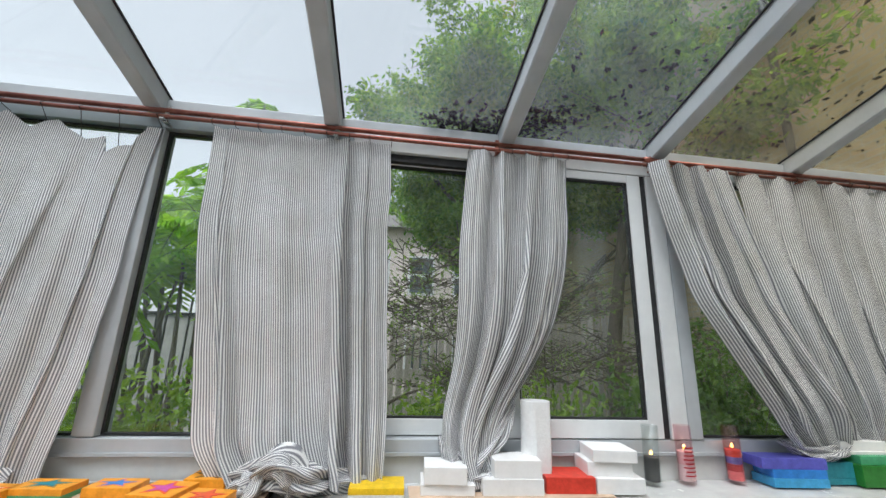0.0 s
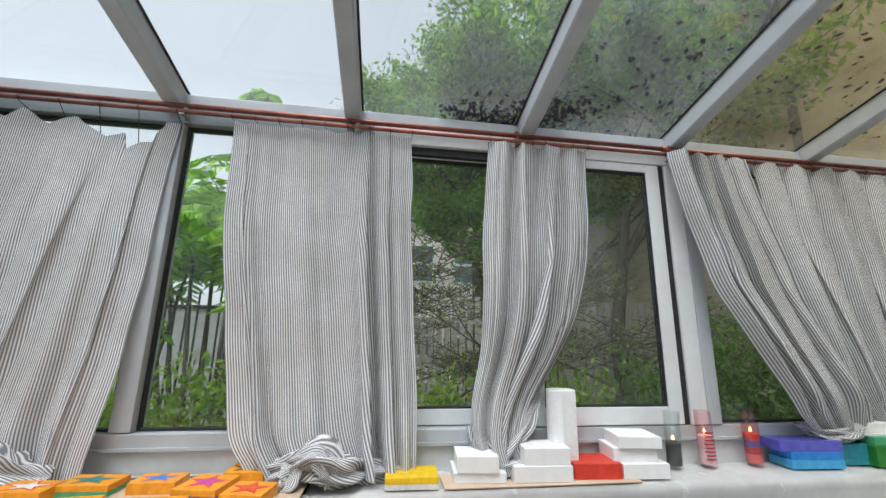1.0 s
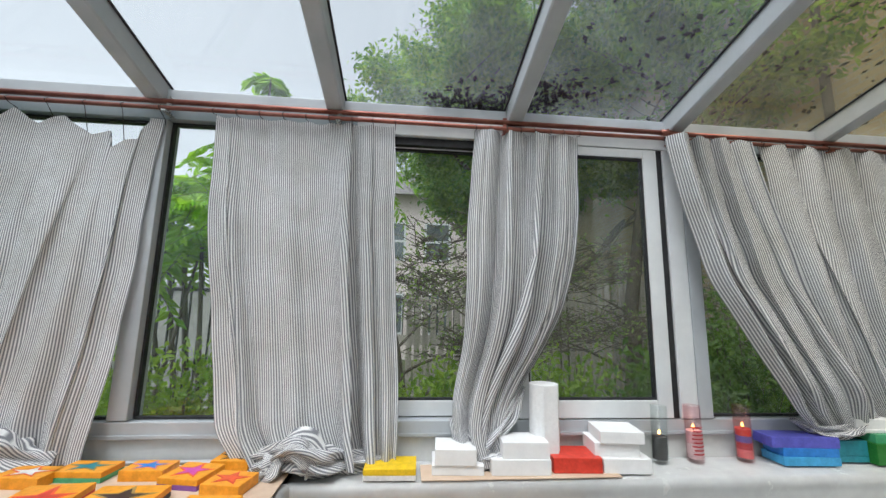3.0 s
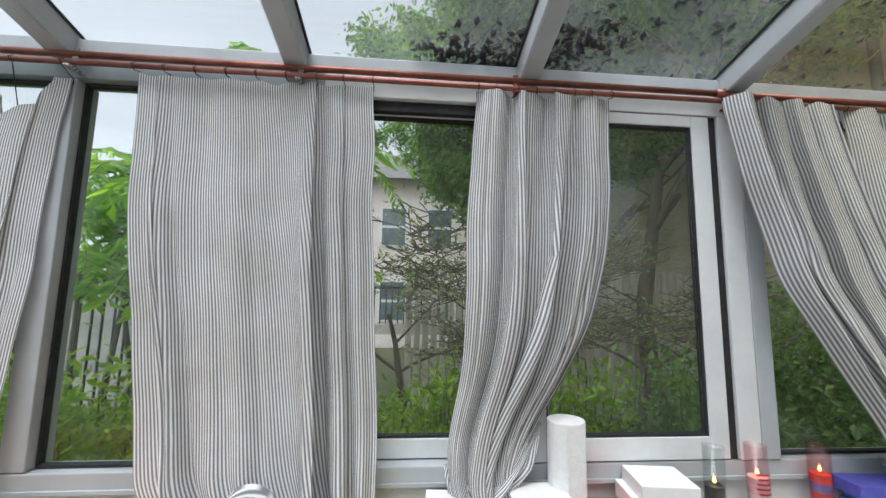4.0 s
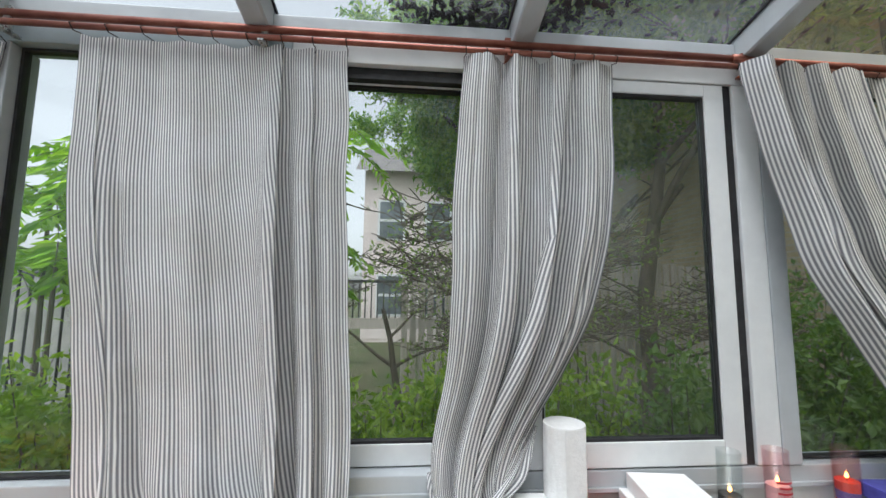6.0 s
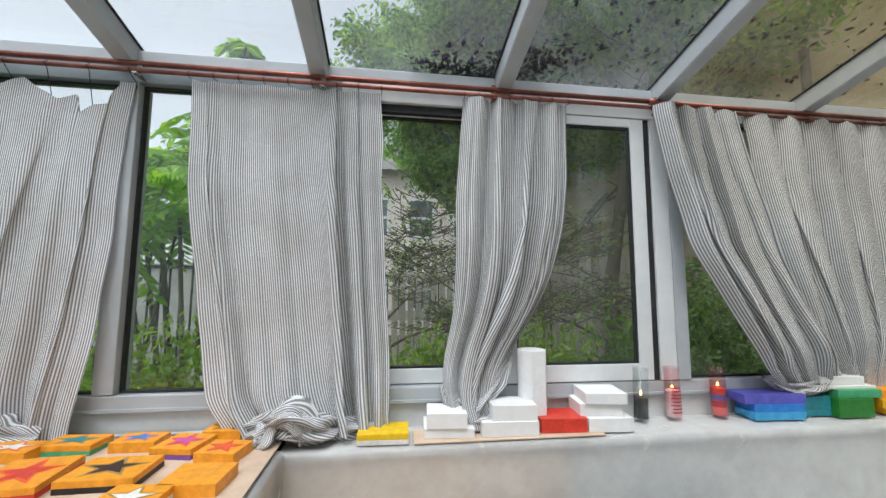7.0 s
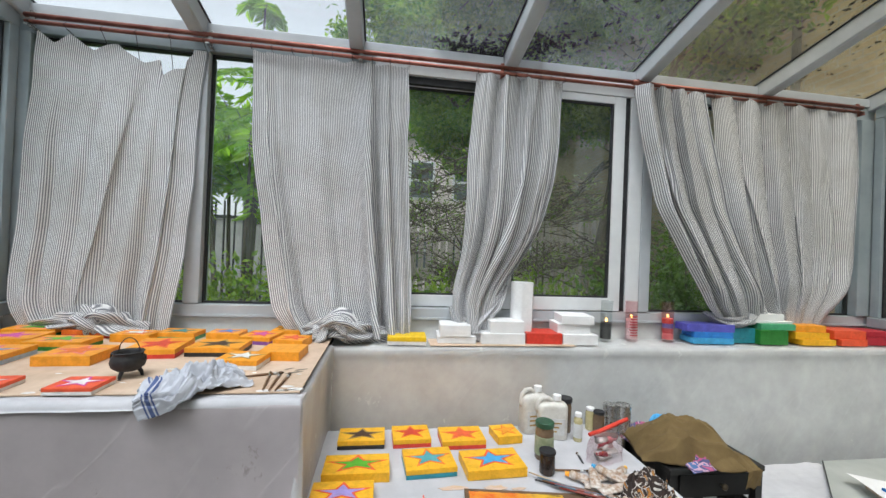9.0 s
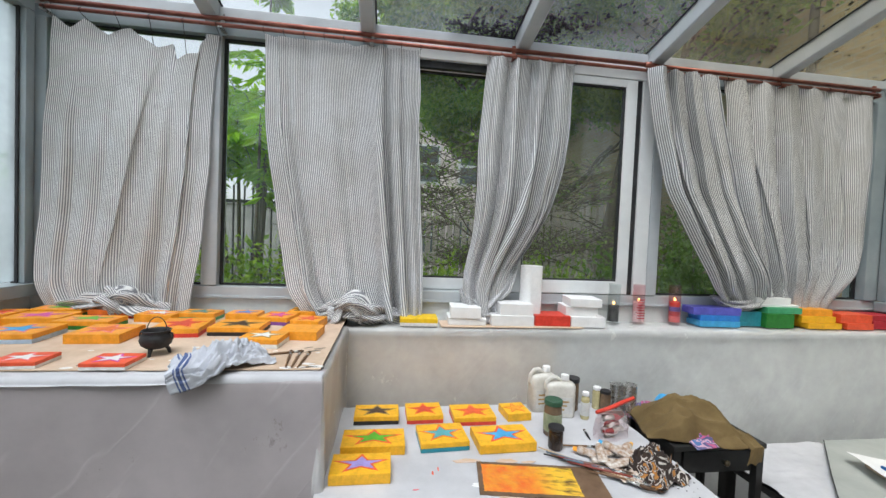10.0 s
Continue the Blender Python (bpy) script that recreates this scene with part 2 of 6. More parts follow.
# ---- mesh helpers ----
def from_grid(name, P, mat, UV=None, wrap=False):
    """A smooth sheet from an array of points (rows, columns, 3)."""
    r, c = P.shape[:2]
    idx = np.arange(r * c).reshape(r, c)
    if wrap:
        idx = np.concatenate([idx, idx[:, :1]], 1)
    f = np.stack([idx[:-1, :-1], idx[:-1, 1:], idx[1:, 1:], idx[1:, :-1]], -1).reshape(-1, 4)
    me = bpy.data.meshes.new(name)
    me.from_pydata(P.reshape(-1, 3).tolist(), [], f.tolist())
    me.polygons.foreach_set("use_smooth", [True] * len(f))
    if UV is not None:
        lay = me.uv_layers.new(name="UVMap")
        lay.data.foreach_set("uv", UV.reshape(-1, 2)[f.reshape(-1)].reshape(-1))
    me.materials.append(mat)
    return me


def part_mesh(name, me, parent, label=""):
    ob = new(name, me)
    ob.parent = parent
    if label:
        ob["label"] = label
    return ob


def part(name, bm, mat, parent, label="", smooth=False):
    me = bpy.data.meshes.new(name)
    bm.to_mesh(me)
    bm.free()
    if smooth:
        me.polygons.foreach_set("use_smooth", [True] * len(me.polygons))
    me.materials.append(mat)
    return part_mesh(name, me, parent, label)


def root(name, m, label, category, group="", kind=""):
    ob = new(name)
    ob.empty_display_size = 0.1
    ob.matrix_world = m
    return tagged(ob, label, category, group, kind)


def box(x0, x1, y0, y1, z0, z1, bevel=0.0, bm=None):
    bm = bm or bmesh.new()
    vs = bmesh.ops.create_cube(bm, size=1.0)["verts"]
    bmesh.ops.scale(bm, vec=(x1 - x0, y1 - y0, z1 - z0), verts=vs)
    bmesh.ops.translate(bm, vec=((x0 + x1) / 2, (y0 + y1) / 2, (z0 + z1) / 2), verts=vs)
    if bevel:
        es = list({e for v in vs for e in v.link_edges})
        bmesh.ops.bevel(bm, geom=es, offset=bevel, segments=2, affect="EDGES", profile=0.6)
    return bm


def tube(points, radii, seg=8, bm=None, caps=True):
    bm = bm or bmesh.new()
    pts = [Vector(p) for p in points]
    if isinstance(radii, (int, float)):
        radii = [radii] * len(pts)
    side = None
    rings = []
    for i, p in enumerate(pts):
        d = (pts[min(i + 1, len(pts) - 1)] - pts[max(i - 1, 0)]).normalized()
        if side is None:
            side = d.orthogonal().normalized()
        side = (side - d * side.dot(d)).normalized()
        up = d.cross(side)
        rings.append([bm.verts.new(p + radii[i] * (math.cos(a) * side + math.sin(a) * up)) for a in (2 * math.pi * k / seg for k in range(seg))])
    for a, b in zip(rings, rings[1:]):
        for k in range(seg):
            bm.faces.new((a[k], a[(k + 1) % seg], b[(k + 1) % seg], b[k]))
    if caps:
        bm.faces.new(rings[0][::-1])
        bm.faces.new(rings[-1])
    return bm


def lathe(profile, seg=24, bm=None):
    """Turned body round the z axis from (radius, height) pairs, closed at both ends."""
    bm = bm or bmesh.new()
    rings = [[bm.verts.new((r * math.cos(2 * math.pi * k / seg), r * math.sin(2 * math.pi * k / seg), z)) for k in range(seg)] for r, z in profile]
    for a, b in zip(rings, rings[1:]):
        for k in range(seg):
            bm.faces.new((a[k], a[(k + 1) % seg], b[(k + 1) % seg], b[k]))
    bm.faces.new(rings[0][::-1])
    bm.faces.new(rings[-1])
    return bm


def structure(name, label, category):
    return root(name, pose(0, 0, 0), label, category, kind="structure")


rng = random.Random(7)
nrng = np.random.default_rng(11)

# ---- shell of the sunroom ----
LEFT, RIGHT, BACK = -2.06, 2.62, -4.2
SLOPE = 0.235
PLATE = 2.545


def roof_z(y):
    return PLATE + 0.012 - SLOPE * y


floor = tagged(part("floor", box(LEFT - 0.1, RIGHT + 0.1, BACK, 0.12, -0.1, 0.0), FLOOR, None), "pale tiled floor of the sunroom", "floor", kind="structure")
tagged(part("wall_house", box(LEFT - 0.1, RIGHT + 0.1, BACK - 0.15, BACK, 0, 4.2), WALL, None), "cream plastered house wall behind the sunroom", "wall", kind="structure")
tagged(part("wall_north", box(LEFT - 0.1, RIGHT + 0.1, -0.03, 0.12, 0, 1.135, 0.006), SILL, None), "white painted low wall under the windows", "wall", kind="structure")
tagged(part("wall_west", box(LEFT - 0.1, LEFT, BACK, -0.034, 0, 1.135, 0.006), SILL, None), "white painted low side wall", "wall", kind="structure")
tagged(part("wall_east", box(RIGHT, RIGHT + 0.1, BACK, -0.034, 0, 1.135, 0.006), SILL, None), "white painted low side wall", "wall", kind="structure")

# sill rail, header and eaves plate of the long side
trim = structure("trim", "grey aluminium framing of the glazed side", "window frame")
part("sill_rail", box(LEFT, RIGHT, -0.045, 0.05, 1.139, 1.197, 0.004), FRAME, trim)
part("sill_nosing", box(LEFT, RIGHT, -0.055, -0.046, 1.139, 1.152, 0.002), FRAME, trim)
part("eaves_plate", box(LEFT, RIGHT, -0.05, 0.06, 2.497, PLATE, 0.004), FRAME, trim)
for xa, xb in ((LEFT, -0.46), (1.085, RIGHT)):
    part("header", box(xa, xb, -0.04, 0.05, 2.415, 2.494, 0.003), FRAME_SHADED, trim)
part("header", box(-0.456, 1.081, -0.05, 0.05, 2.402, 2.494, 0.003), VINYL, trim, "white painted header of the sliding window")
for xc, w in ((-1.282, 0.072), (-0.49, 0.066)):
    part("mullion", box(xc - w / 2, xc + w / 2, -0.045, 0.05, 1.2, 2.412, 0.004), FRAME, trim)
part("mullion", box(1.045, 1.108, -0.052, 0.05, 1.2, 2.40, 0.004), FRAME, trim)
part("corner_post", box(LEFT - 0.03, LEFT + 0.075, -0.06, 0.06, 1.2, 2.412, 0.005), FRAME_SHADED, trim)
part("corner_post", box(2.50, RIGHT + 0.03, -0.06, 0.06, 1.2, 2.412, 0.005), FRAME_SHADED, trim)


def window(name, x0, x1, z0, z1, y, sash=0.0, mat=VINYL, pane=PANE, label="clear fixed window pane in a grey frame"):
    """A pane in its gasket, with a sash frame of the given width where it slides."""
    w = structure(name, label, "window")
    g = 0.008
    if sash:
        part("stile", box(x0, x0 + sash, y - 0.018, y + 0.018, z0, z1, 0.003), mat, w)
        part("stile", box(x1 - sash, x1, y - 0.018, y + 0.018, z0, z1, 0.003), mat, w)
        part("top_rail", box(x0 + sash, x1 - sash, y - 0.018, y + 0.018, z1 - sash * 0.6, z1, 0.003), mat, w)
        part("bottom_rail", box(x0 + sash, x1 - sash, y - 0.018, y + 0.018, z0, z0 + sash * 1.05, 0.003), mat, w)
        x0, x1, z0, z1 = x0 + sash, x1 - sash, z0 + sash * 1.05, z1 - sash * 0.6
    part("gasket", box(x0, x0 + g, y - 0.012, y + 0.012, z0, z1), RUBBER, w)
    part("gasket", box(x1 - g, x1, y - 0.012, y + 0.012, z0, z1), RUBBER, w)
    part("gasket", box(x0 + g, x1 - g, y - 0.012, y + 0.012, z1 - g, z1), RUBBER, w)
    part("gasket", box(x0 + g, x1 - g, y - 0.012, y + 0.012, z0, z0 + g), RUBBER, w)
    p = part("pane", box(x0 + g, x1 - g, y - 0.002, y + 0.002, z0 + g, z1 - g), pane, w)
    p.visible_shadow = False
    return w


window("window_1", LEFT + 0.077, -1.32, 1.2, 2.412, 0.0)
window("window_2", -1.244, -0.525, 1.2, 2.412, 0.0)
window("window_3", -0.455, 0.33, 1.202, 2.398, 0.022, sash=0.058, label="sliding window sash in a white frame, outer track")
window("window_4", 0.235, 0.932, 1.202, 2.398, -0.028, sash=0.068, label="sliding window sash in a white frame, inner track")
part("track", box(-0.45, 0.23, -0.03, -0.002, 2.364, 2.4, 0.001), RUBBER, bpy.data.objects["window_3"], "black track groove under the header")
part("jamb", box(0.963, 1.043, -0.05, 0.045, 1.2, 2.4, 0.003), VINYL, bpy.data.objects["window_4"], "white jamb with a dark groove")
part("groove", box(0.934, 0.961, -0.04, 0.04, 1.2, 2.4), RUBBER, bpy.data.objects["window_4"])
window("window_5", 1.112, 2.498, 1.2, 2.412, 0.0)

# glazed side walls
for i, (x, s, name) in enumerate(((LEFT, -1, "window_6"), (RIGHT, 1, "window_7"))):
    w = structure(name, "glazed side wall in a grey aluminium frame", "window")
    xa, xb = x - 0.035, x + 0.035
    part("sill_rail", box(xa - 0.02, xb + 0.02, BACK, -0.066, 1.139, 1.197, 0.004), FRAME_SHADED, w)
    part("header", box(xa, xb, BACK, -0.066, 2.42, 2.50, 0.004), FRAME_SHADED, w)
    for yy in (-0.088, -1.25, -2.4, -3.55):
        part("stile", box(xa, xb, yy - 0.022, yy + 0.022, 1.2, 2.417, 0.004), FRAME_SHADED, w)
    for ya, yb in ((-1.227, -0.111), (-2.377, -1.273), (-3.527, -2.423), (-4.19, -3.573)):
        xc = (xa + xb) / 2
        p = part("pane", box(xc - 0.002, xc + 0.002, ya + 0.008, yb - 0.008, 1.208, 2.409), FROSTED if s < 0 else PANE, w, "frosted pane" if s < 0 else "")
        p.visible_shadow = False
        part("gasket", box(xc - 0.012, xc + 0.012, ya, ya + 0.008, 1.2, 2.417), RUBBER, w)
        part("gasket", box(xc - 0.012, xc + 0.012, yb - 0.008, yb, 1.2, 2.417), RUBBER, w)
    bm = bmesh.new()
    vs = [bm.verts.new(v) for v in ((x, -0.05, 2.503), (x, BACK, 2.503), (x, BACK, roof_z(BACK) - 0.06), (x, -0.05, roof_z(-0.05) - 0.06))]
    bm.faces.new(vs)
    p = part("pane", bm, PANE, w, "triangular pane over the side windows")
    p.visible_shadow = False

# roof: rafters and panes
roof = structure("ceiling", "glass lean-to roof on grey aluminium rafters", "glass roof")
RAFTERS = [LEFT + 0.02, -1.292, -0.553, 0.249, 1.017, 1.806, RIGHT - 0.02]
for xc in RAFTERS:
    bm = bmesh.new()
    for hw, d0, d1 in ((0.034, 0.095, 0.006), ):
        ring = []
        for y in (0.05, BACK):
            z = roof_z(y)
            ring.append([bm.verts.new((xc + a, y, z - d)) for a, d in ((-hw, d1), (-hw, d0 - 0.006), (-hw + 0.006, d0), (hw - 0.006, d0), (hw, d0 - 0.006), (hw, d1))])
        for k in range(6):
            bm.faces.new((ring[0][k], ring[0][(k + 1) % 6], ring[1][(k + 1) % 6], ring[1][k]))
        bm.faces.new(ring[0][::-1])
        bm.faces.new(ring[1])
    part("rafter", bm, FRAME, roof)
    for a in (-0.038, 0.038):
        bm = tube([(xc + a, 0.05, roof_z(0.05) - 0.006), (xc + a, BACK, roof_z(BACK) - 0.006)], 0.005, 6)
        part("gasket", bm, RUBBER, roof)
for xa, xb in zip(RAFTERS, RAFTERS[1:]):
    bm = bmesh.new()
    lo = [(xa + 0.036, 0.10), (xb - 0.036, 0.10), (xb - 0.036, BACK), (xa + 0.036, BACK)]
    top = [bm.verts.new((x, y, roof_z(y) + 0.006)) for x, y in lo]
    bot = [bm.verts.new((x, y, roof_z(y))) for x, y in lo]
    bm.faces.new(top)
    bm.faces.new(bot[::-1])
    for k in range(4):
        bm.faces.new((bot[k], bot[(k + 1) % 4], top[(k + 1) % 4], top[k]))
    p = part("pane", bm, ROOF_PANE if xb < 1.1 else ROOF_PANE_DIRTY, roof, "misted roof pane" if xb < 1.1 else "dirt-filmed roof pane with dead leaves")
    p.visible_shadow = False

# ledge with its plastic sheet
ledge = structure("shelf_ledge", "wide ledge under the windows covered in white plastic sheeting", "ledge")
part("board", box(-0.60, RIGHT - 0.004, -0.228, -0.034, 1.005, 1.041, 0.004), SILL, ledge)
part("front_panel", box(-0.60, 0.45, -0.203, -0.183, 0.004, 1.002), BOARD, ledge, "pale beige board behind the plastic")
part("front_panel", box(0.454, RIGHT - 0.004, -0.203, -0.183, 0.004, 1.002), SILL, ledge)


def skirt(name, x0, x1, y, ztop, zlow, mat, parent, label, back=0.30, seed=0, amp=0.012, axis="x"):
    """A sheet that lies on a top and hangs over its front edge in loose folds."""
    nu, prof = int((x1 - x0) / 0.012) + 2, []
    for k in range(6):
        prof.append((back * (1 - k / 5.0), 0.0, 0.0))
    for k in range(1, 6):
        a = k / 5 * math.pi / 2
        prof.append((-0.018 * math.sin(a), -0.018 * (1 - math.cos(a)), 0.15 * k / 5))
    n_low = 40
    for k in range(1, n_low + 1):
        prof.append((-0.018, -0.018 - (ztop - zlow - 0.018) * k / n_low, 0.15 + 0.85 * k / n_low))
    P = np.zeros((len(prof), nu, 3))
    us = np.linspace(x0, x1, nu)
    for i, (dy, dz, w) in enumerate(prof):
        fold = np.array([noise.noise((u * 2.3 + seed, dz * 0.9, seed)) * 1.6 + noise.noise((u * 6.0 - dz * 1.5, dz * 2.2, seed + 3.1)) for u in us])
        fine = np.array([noise.noise((u * 17, dz * 9 + dy * 8, seed + 9.0)) for u in us])
        tuck = np.array([max(0.0, 1 - abs(noise.noise((u * 3.1 + dz * 1.3, dz * 1.1, seed + 5.0))) * 9) for u in us])
        off = -(fold * 0.5 + 0.5 + 0.25 * tuck) * amp * (0.3 + 1.7 * w) * (1 if w > 0 else 0) - 0.002
        P[i, :, 0], P[i, :, 1], P[i, :, 2] = us, y + dy + off, ztop + dz + fine * 0.0025 * (1 if w == 0 else 0.5)
    if axis == "y":
        P = np.stack([-P[..., 1], P[..., 0], P[..., 2]], -1)
    return part_mesh(name, from_grid(name, P, mat), parent, label)


skirt("plastic_sheet", -0.60, RIGHT - 0.01, -0.232, 1.045, 0.02, PLASTIC, ledge, "milky translucent plastic sheet with creases", back=0.19, seed=2.0)

# ---- curtain rods ----
rods = root("curtain_rod", pose(0, -0.075, 2.452), "double copper pipe curtain rod along the eaves", "curtain rod")
part("pipe", tube([(-2.0, 0, 0.024), (0.98, 0, 0.024)], 0.0115, 12), COPPER, rods, smooth=True)
part("pipe", tube([(0.955, -0.004, 0.020), (2.47, -0.004, 0.020)], 0.0115, 12), COPPER, rods, smooth=True)
part("pipe", tube([(-1.98, -0.022, -0.016), (2.45, -0.022, -0.016)], 0.009, 12), COPPER, rods, smooth=True)
part("coupling", tube([(0.945, -0.002, 0.023), (0.995, -0.002, 0.023)], 0.0145, 12), COPPER, rods, smooth=True)
for xb in (-1.23, -0.53, 0.2, 0.985, 1.79, -1.97, 2.44):
    part("bracket", box(xb - 0.009, xb + 0.009, -0.034, 0.055, -0.033, -0.026, 0.001, box(xb - 0.009, xb + 0.009, -0.005, 0.006, -0.034, 0.044, 0.001)), STEEL if xb < 0 else COPPER, rods)


# ---- curtains ----
def curtain(label, keys, cloth, folds, seed, hooks=7, sag=0.012, ny=90, nx=170, heading=True, drop=None, pleats=(), deep=1.3, lean=0.12, flaps=(), back=0.024):
    """A hanging cloth. keys: rows of height, its two edges, distance from the glass, depth of its folds.
    folds: rows of (waves across, strength, drift sideways per metre, phase).
    flaps: folds laid over themselves, rows of (place across, width, overlap, depth, drift sideways per metre)."""
    K = np.array(keys)
    r = root("curtain", pose(0, 0, 0), label, "curtain", "striped curtains")
    s = np.linspace(0, 1, ny)
    zs = K[0, 0] + (K[-1, 0] - K[0, 0]) * s
    cols = [np.interp(-zs, -K[:, 0], K[:, k]) for k in range(1, 5)]
    ker = np.ones(9) / 9
    cols = [np.convolve(np.pad(c, 4, mode="edge"), ker, "valid") for c in cols]
    xl, xr, yy, amp = cols
    amp = amp * deep
    u = np.linspace(0, 1, nx)
    P = np.zeros((ny, nx, 3))
    for i in range(ny):
        down = K[0, 0] - zs[i]
        f, fx = np.zeros(nx), np.zeros(nx)
        for waves, strength, drift, ph in folds:
            a = 2 * math.pi * (waves * u + drift * down) + ph
            if lean > 0.2:
                f += strength * (2.2 * np.abs(np.sin(a / 2)) ** 0.8 - 1.2) * (0.8 + 0.4 * np.sin(5 * u + ph + 1.3 * down))
                fx += strength * np.cos(a)
                continue
            f += strength * (np.sin(a) + 0.35 * np.sin(2 * a + 1.0) + 0.15 * np.sin(3 * a + 2.0)) * (0.75 + 0.5 * np.sin(5 * u + ph + 1.3 * down))
            fx += strength * np.cos(a)
        f += 0.35 * np.array([noise.noise((q * 5 + seed, down * 1.7, seed)) for q in u])
        grown = min(1.0, 0.25 + 1.2 * down)
        for u0, width, depth, drift in pleats:
            q = (u - u0 - drift * down) / width
            f += depth * grown * (np.exp(-q * q) - 0.8 * np.exp(-(q - 1.6) ** 2 * 2.5))
            fx -= 0.15 * depth * grown * np.exp(-(q - 0.8) ** 2)
        w = xr[i] - xl[i]
        P[i, :, 0] = xl[i] + w * u + fx * amp[i] * lean * np.sin(math.pi * u)
        P[i, :, 1] = np.minimum(yy[i] + back - 0.6 * (f + 1.0) * amp[i], -0.057 - 0.004 * np.sin(9 * u + seed))
        for u0, width, overlap, depth, drift in flaps:
            q = (u - u0 - drift * down) / width
            full = min(1.0, 0.45 + down)
            P[i, :, 0] -= full * overlap * np.sin(math.pi * np.clip(q, -1, 1))
            P[i, :, 1] -= full * depth * np.where(q < 0, np.exp(-(q / 3.2) ** 2), np.clip(1 - 1.6 * q, 0, 1))
        edge = 0.012 * np.array([noise.noise((seed, down * 4, 0.3)), noise.noise((seed, down * 4, 7.3))])
        P[i, :, 0] += edge[0] * (1 - u) ** 6 + edge[1] * u ** 6
        P[i, :, 2] = zs[i]
    scallop = sag * (0.5 - 0.5 * np.cos(2 * math.pi * hooks * u)) * (1 + 0.5 * np.sin(9 * u + seed))
    if drop is not None:
        scallop = scallop + np.interp(u, *zip(*drop))
    fade = np.clip(1 - s * 4, 0, 1)[:, None]
    P[..., 2] -= scallop[None, :] * fade
    step = np.hypot(np.diff(P[..., 0], axis=1), np.diff(P[..., 1], axis=1))
    run = np.concatenate([np.zeros((ny, 1)), np.cumsum(step, 1)], 1)
    run = run / run[:, -1:]
    pad = np.pad(run, ((4, 4), (0, 0)), mode="edge")
    run = 0.8 * sum(pad[k:k + ny] for k in range(9)) / 9 + 0.2 * u[None, :]
    UV = np.stack(np.broadcast_arrays(run * cloth, zs[:, None]), -1)
    part_mesh("cloth", from_grid("cloth", P, CLOTH, UV), r)
    if heading:
        n = max(3, int(ny * 0.075 / abs(K[-1, 0] - K[0, 0])))
        H = P[:n + 1].copy()
        H[..., 1] += 0.006
        part_mesh("heading_band", from_grid("heading_band", H, CLOTH, UV[:n + 1]), r)
    for k in range(hooks + 1):
        j = min(int(k / hooks * (nx - 1)), nx - 1)
        x, y, z = P[0, j]
        bm = tube([(x, y + 0.004, z - 0.015), (x, y + 0.004, z + 0.004), (x + 0.002, -0.097, 2.422), (x, -0.111, 2.436), (x, -0.097, 2.4485), (x, -0.083, 2.438)], 0.0016, 5)
        part("hook", bm, WIRE, r)
    return r


def bundle(name, parent, points, radii, ridges, seed, squash=0.8, around=64):
    """A bunched, twisted roll of the striped cloth along a line of points."""
    pts = np.array(points, float)
    t = np.linspace(0, len(pts) - 1, 14 * (len(pts) - 1) + 1)
    C = np.stack([np.interp(t, range(len(pts)), pts[:, k]) for k in range(3)], -1)
    for _ in range(6):
        C[1:-1] = (C[:-2] + 2 * C[1:-1] + C[2:]) / 4
    R = np.interp(t, range(len(pts)), radii)
    P = np.zeros((len(t), around, 3))
    a = np.linspace(0, 2 * math.pi, around, endpoint=False)
    side = Vector((0, 0, 1))
    for i in range(len(t)):
        d = Vector(C[min(i + 1, len(t) - 1)] - C[max(i - 1, 0)]).normalized()
        side = (side - d * side.dot(d)).normalized()
        up = d.cross(side)
        q = np.array([noise.noise((math.cos(v) * 1.4 + seed, math.sin(v) * 1.4, t[i] * 1.1 + seed)) for v in a])
        r = 1.18 * R[i] * (1 + 0.32 * np.sin(ridges * a + 2.2 * t[i] + seed) + 0.14 * np.sin(2 * ridges * a - t[i]) + 0.42 * q)
        for j in range(around):
            w = (math.cos(a[j]) * np.array(side) + math.sin(a[j]) * np.array(up)) * r[j]
            w[2] *= squash
            P[i, j] = C[i] + w
    UV = np.stack(np.broadcast_arrays(np.abs(np.linspace(-0.23, 0.23, around))[None, :] + 0.03 * np.sin(1.3 * t)[:, None], t[:, None] * 0.1), -1)
    return part_mesh(name, from_grid(name, P, CLOTH, UV, wrap=True), parent, "knotted cloth end")


c1 = curtain("grey and white striped curtain sagging between hooks, knotted at the bottom",
             [(2.418, -1.956, -1.253, -0.075, 0.009), (2.214, -1.971, -1.267, -0.070, 0.010), (1.857, -1.997, -1.280, -0.075, 0.014), (1.500, -1.997, -1.293, -0.085, 0.017),
              (1.296, -2.001, -1.311, -0.103, 0.018), (1.165, -1.984, -1.317, -0.113, 0.025), (1.075, -1.905, -1.331, -0.126, 0.021)],
             0.84, [(2.3, 0.35, 0.12, 0.4), (1.2, 0.5, 0.2, 4.0)], 1.0, hooks=5, sag=0.012, deep=1.5,
             pleats=((0.14, 0.035, 1.0, -0.02), (0.36, 0.05, 0.9, -0.10), (0.58, 0.04, 0.7, -0.12), (0.76, 0.05, 1.4, -0.10), (0.88, 0.03, 1.0, -0.03)),
             flaps=((0.66, 0.06, 0.014, 0.008, -0.20), (0.88, 0.04, 0.018, 0.012, -0.04)),
             drop=[(0, 0.0), (0.10, 0.03), (0.18, 0.0), (0.32, 0.055), (0.46, 0.02), (0.62, 0.10), (0.72, 0.06), (0.74, 0.14), (0.86, 0.10), (0.93, 0.005), (1, 0.02)])
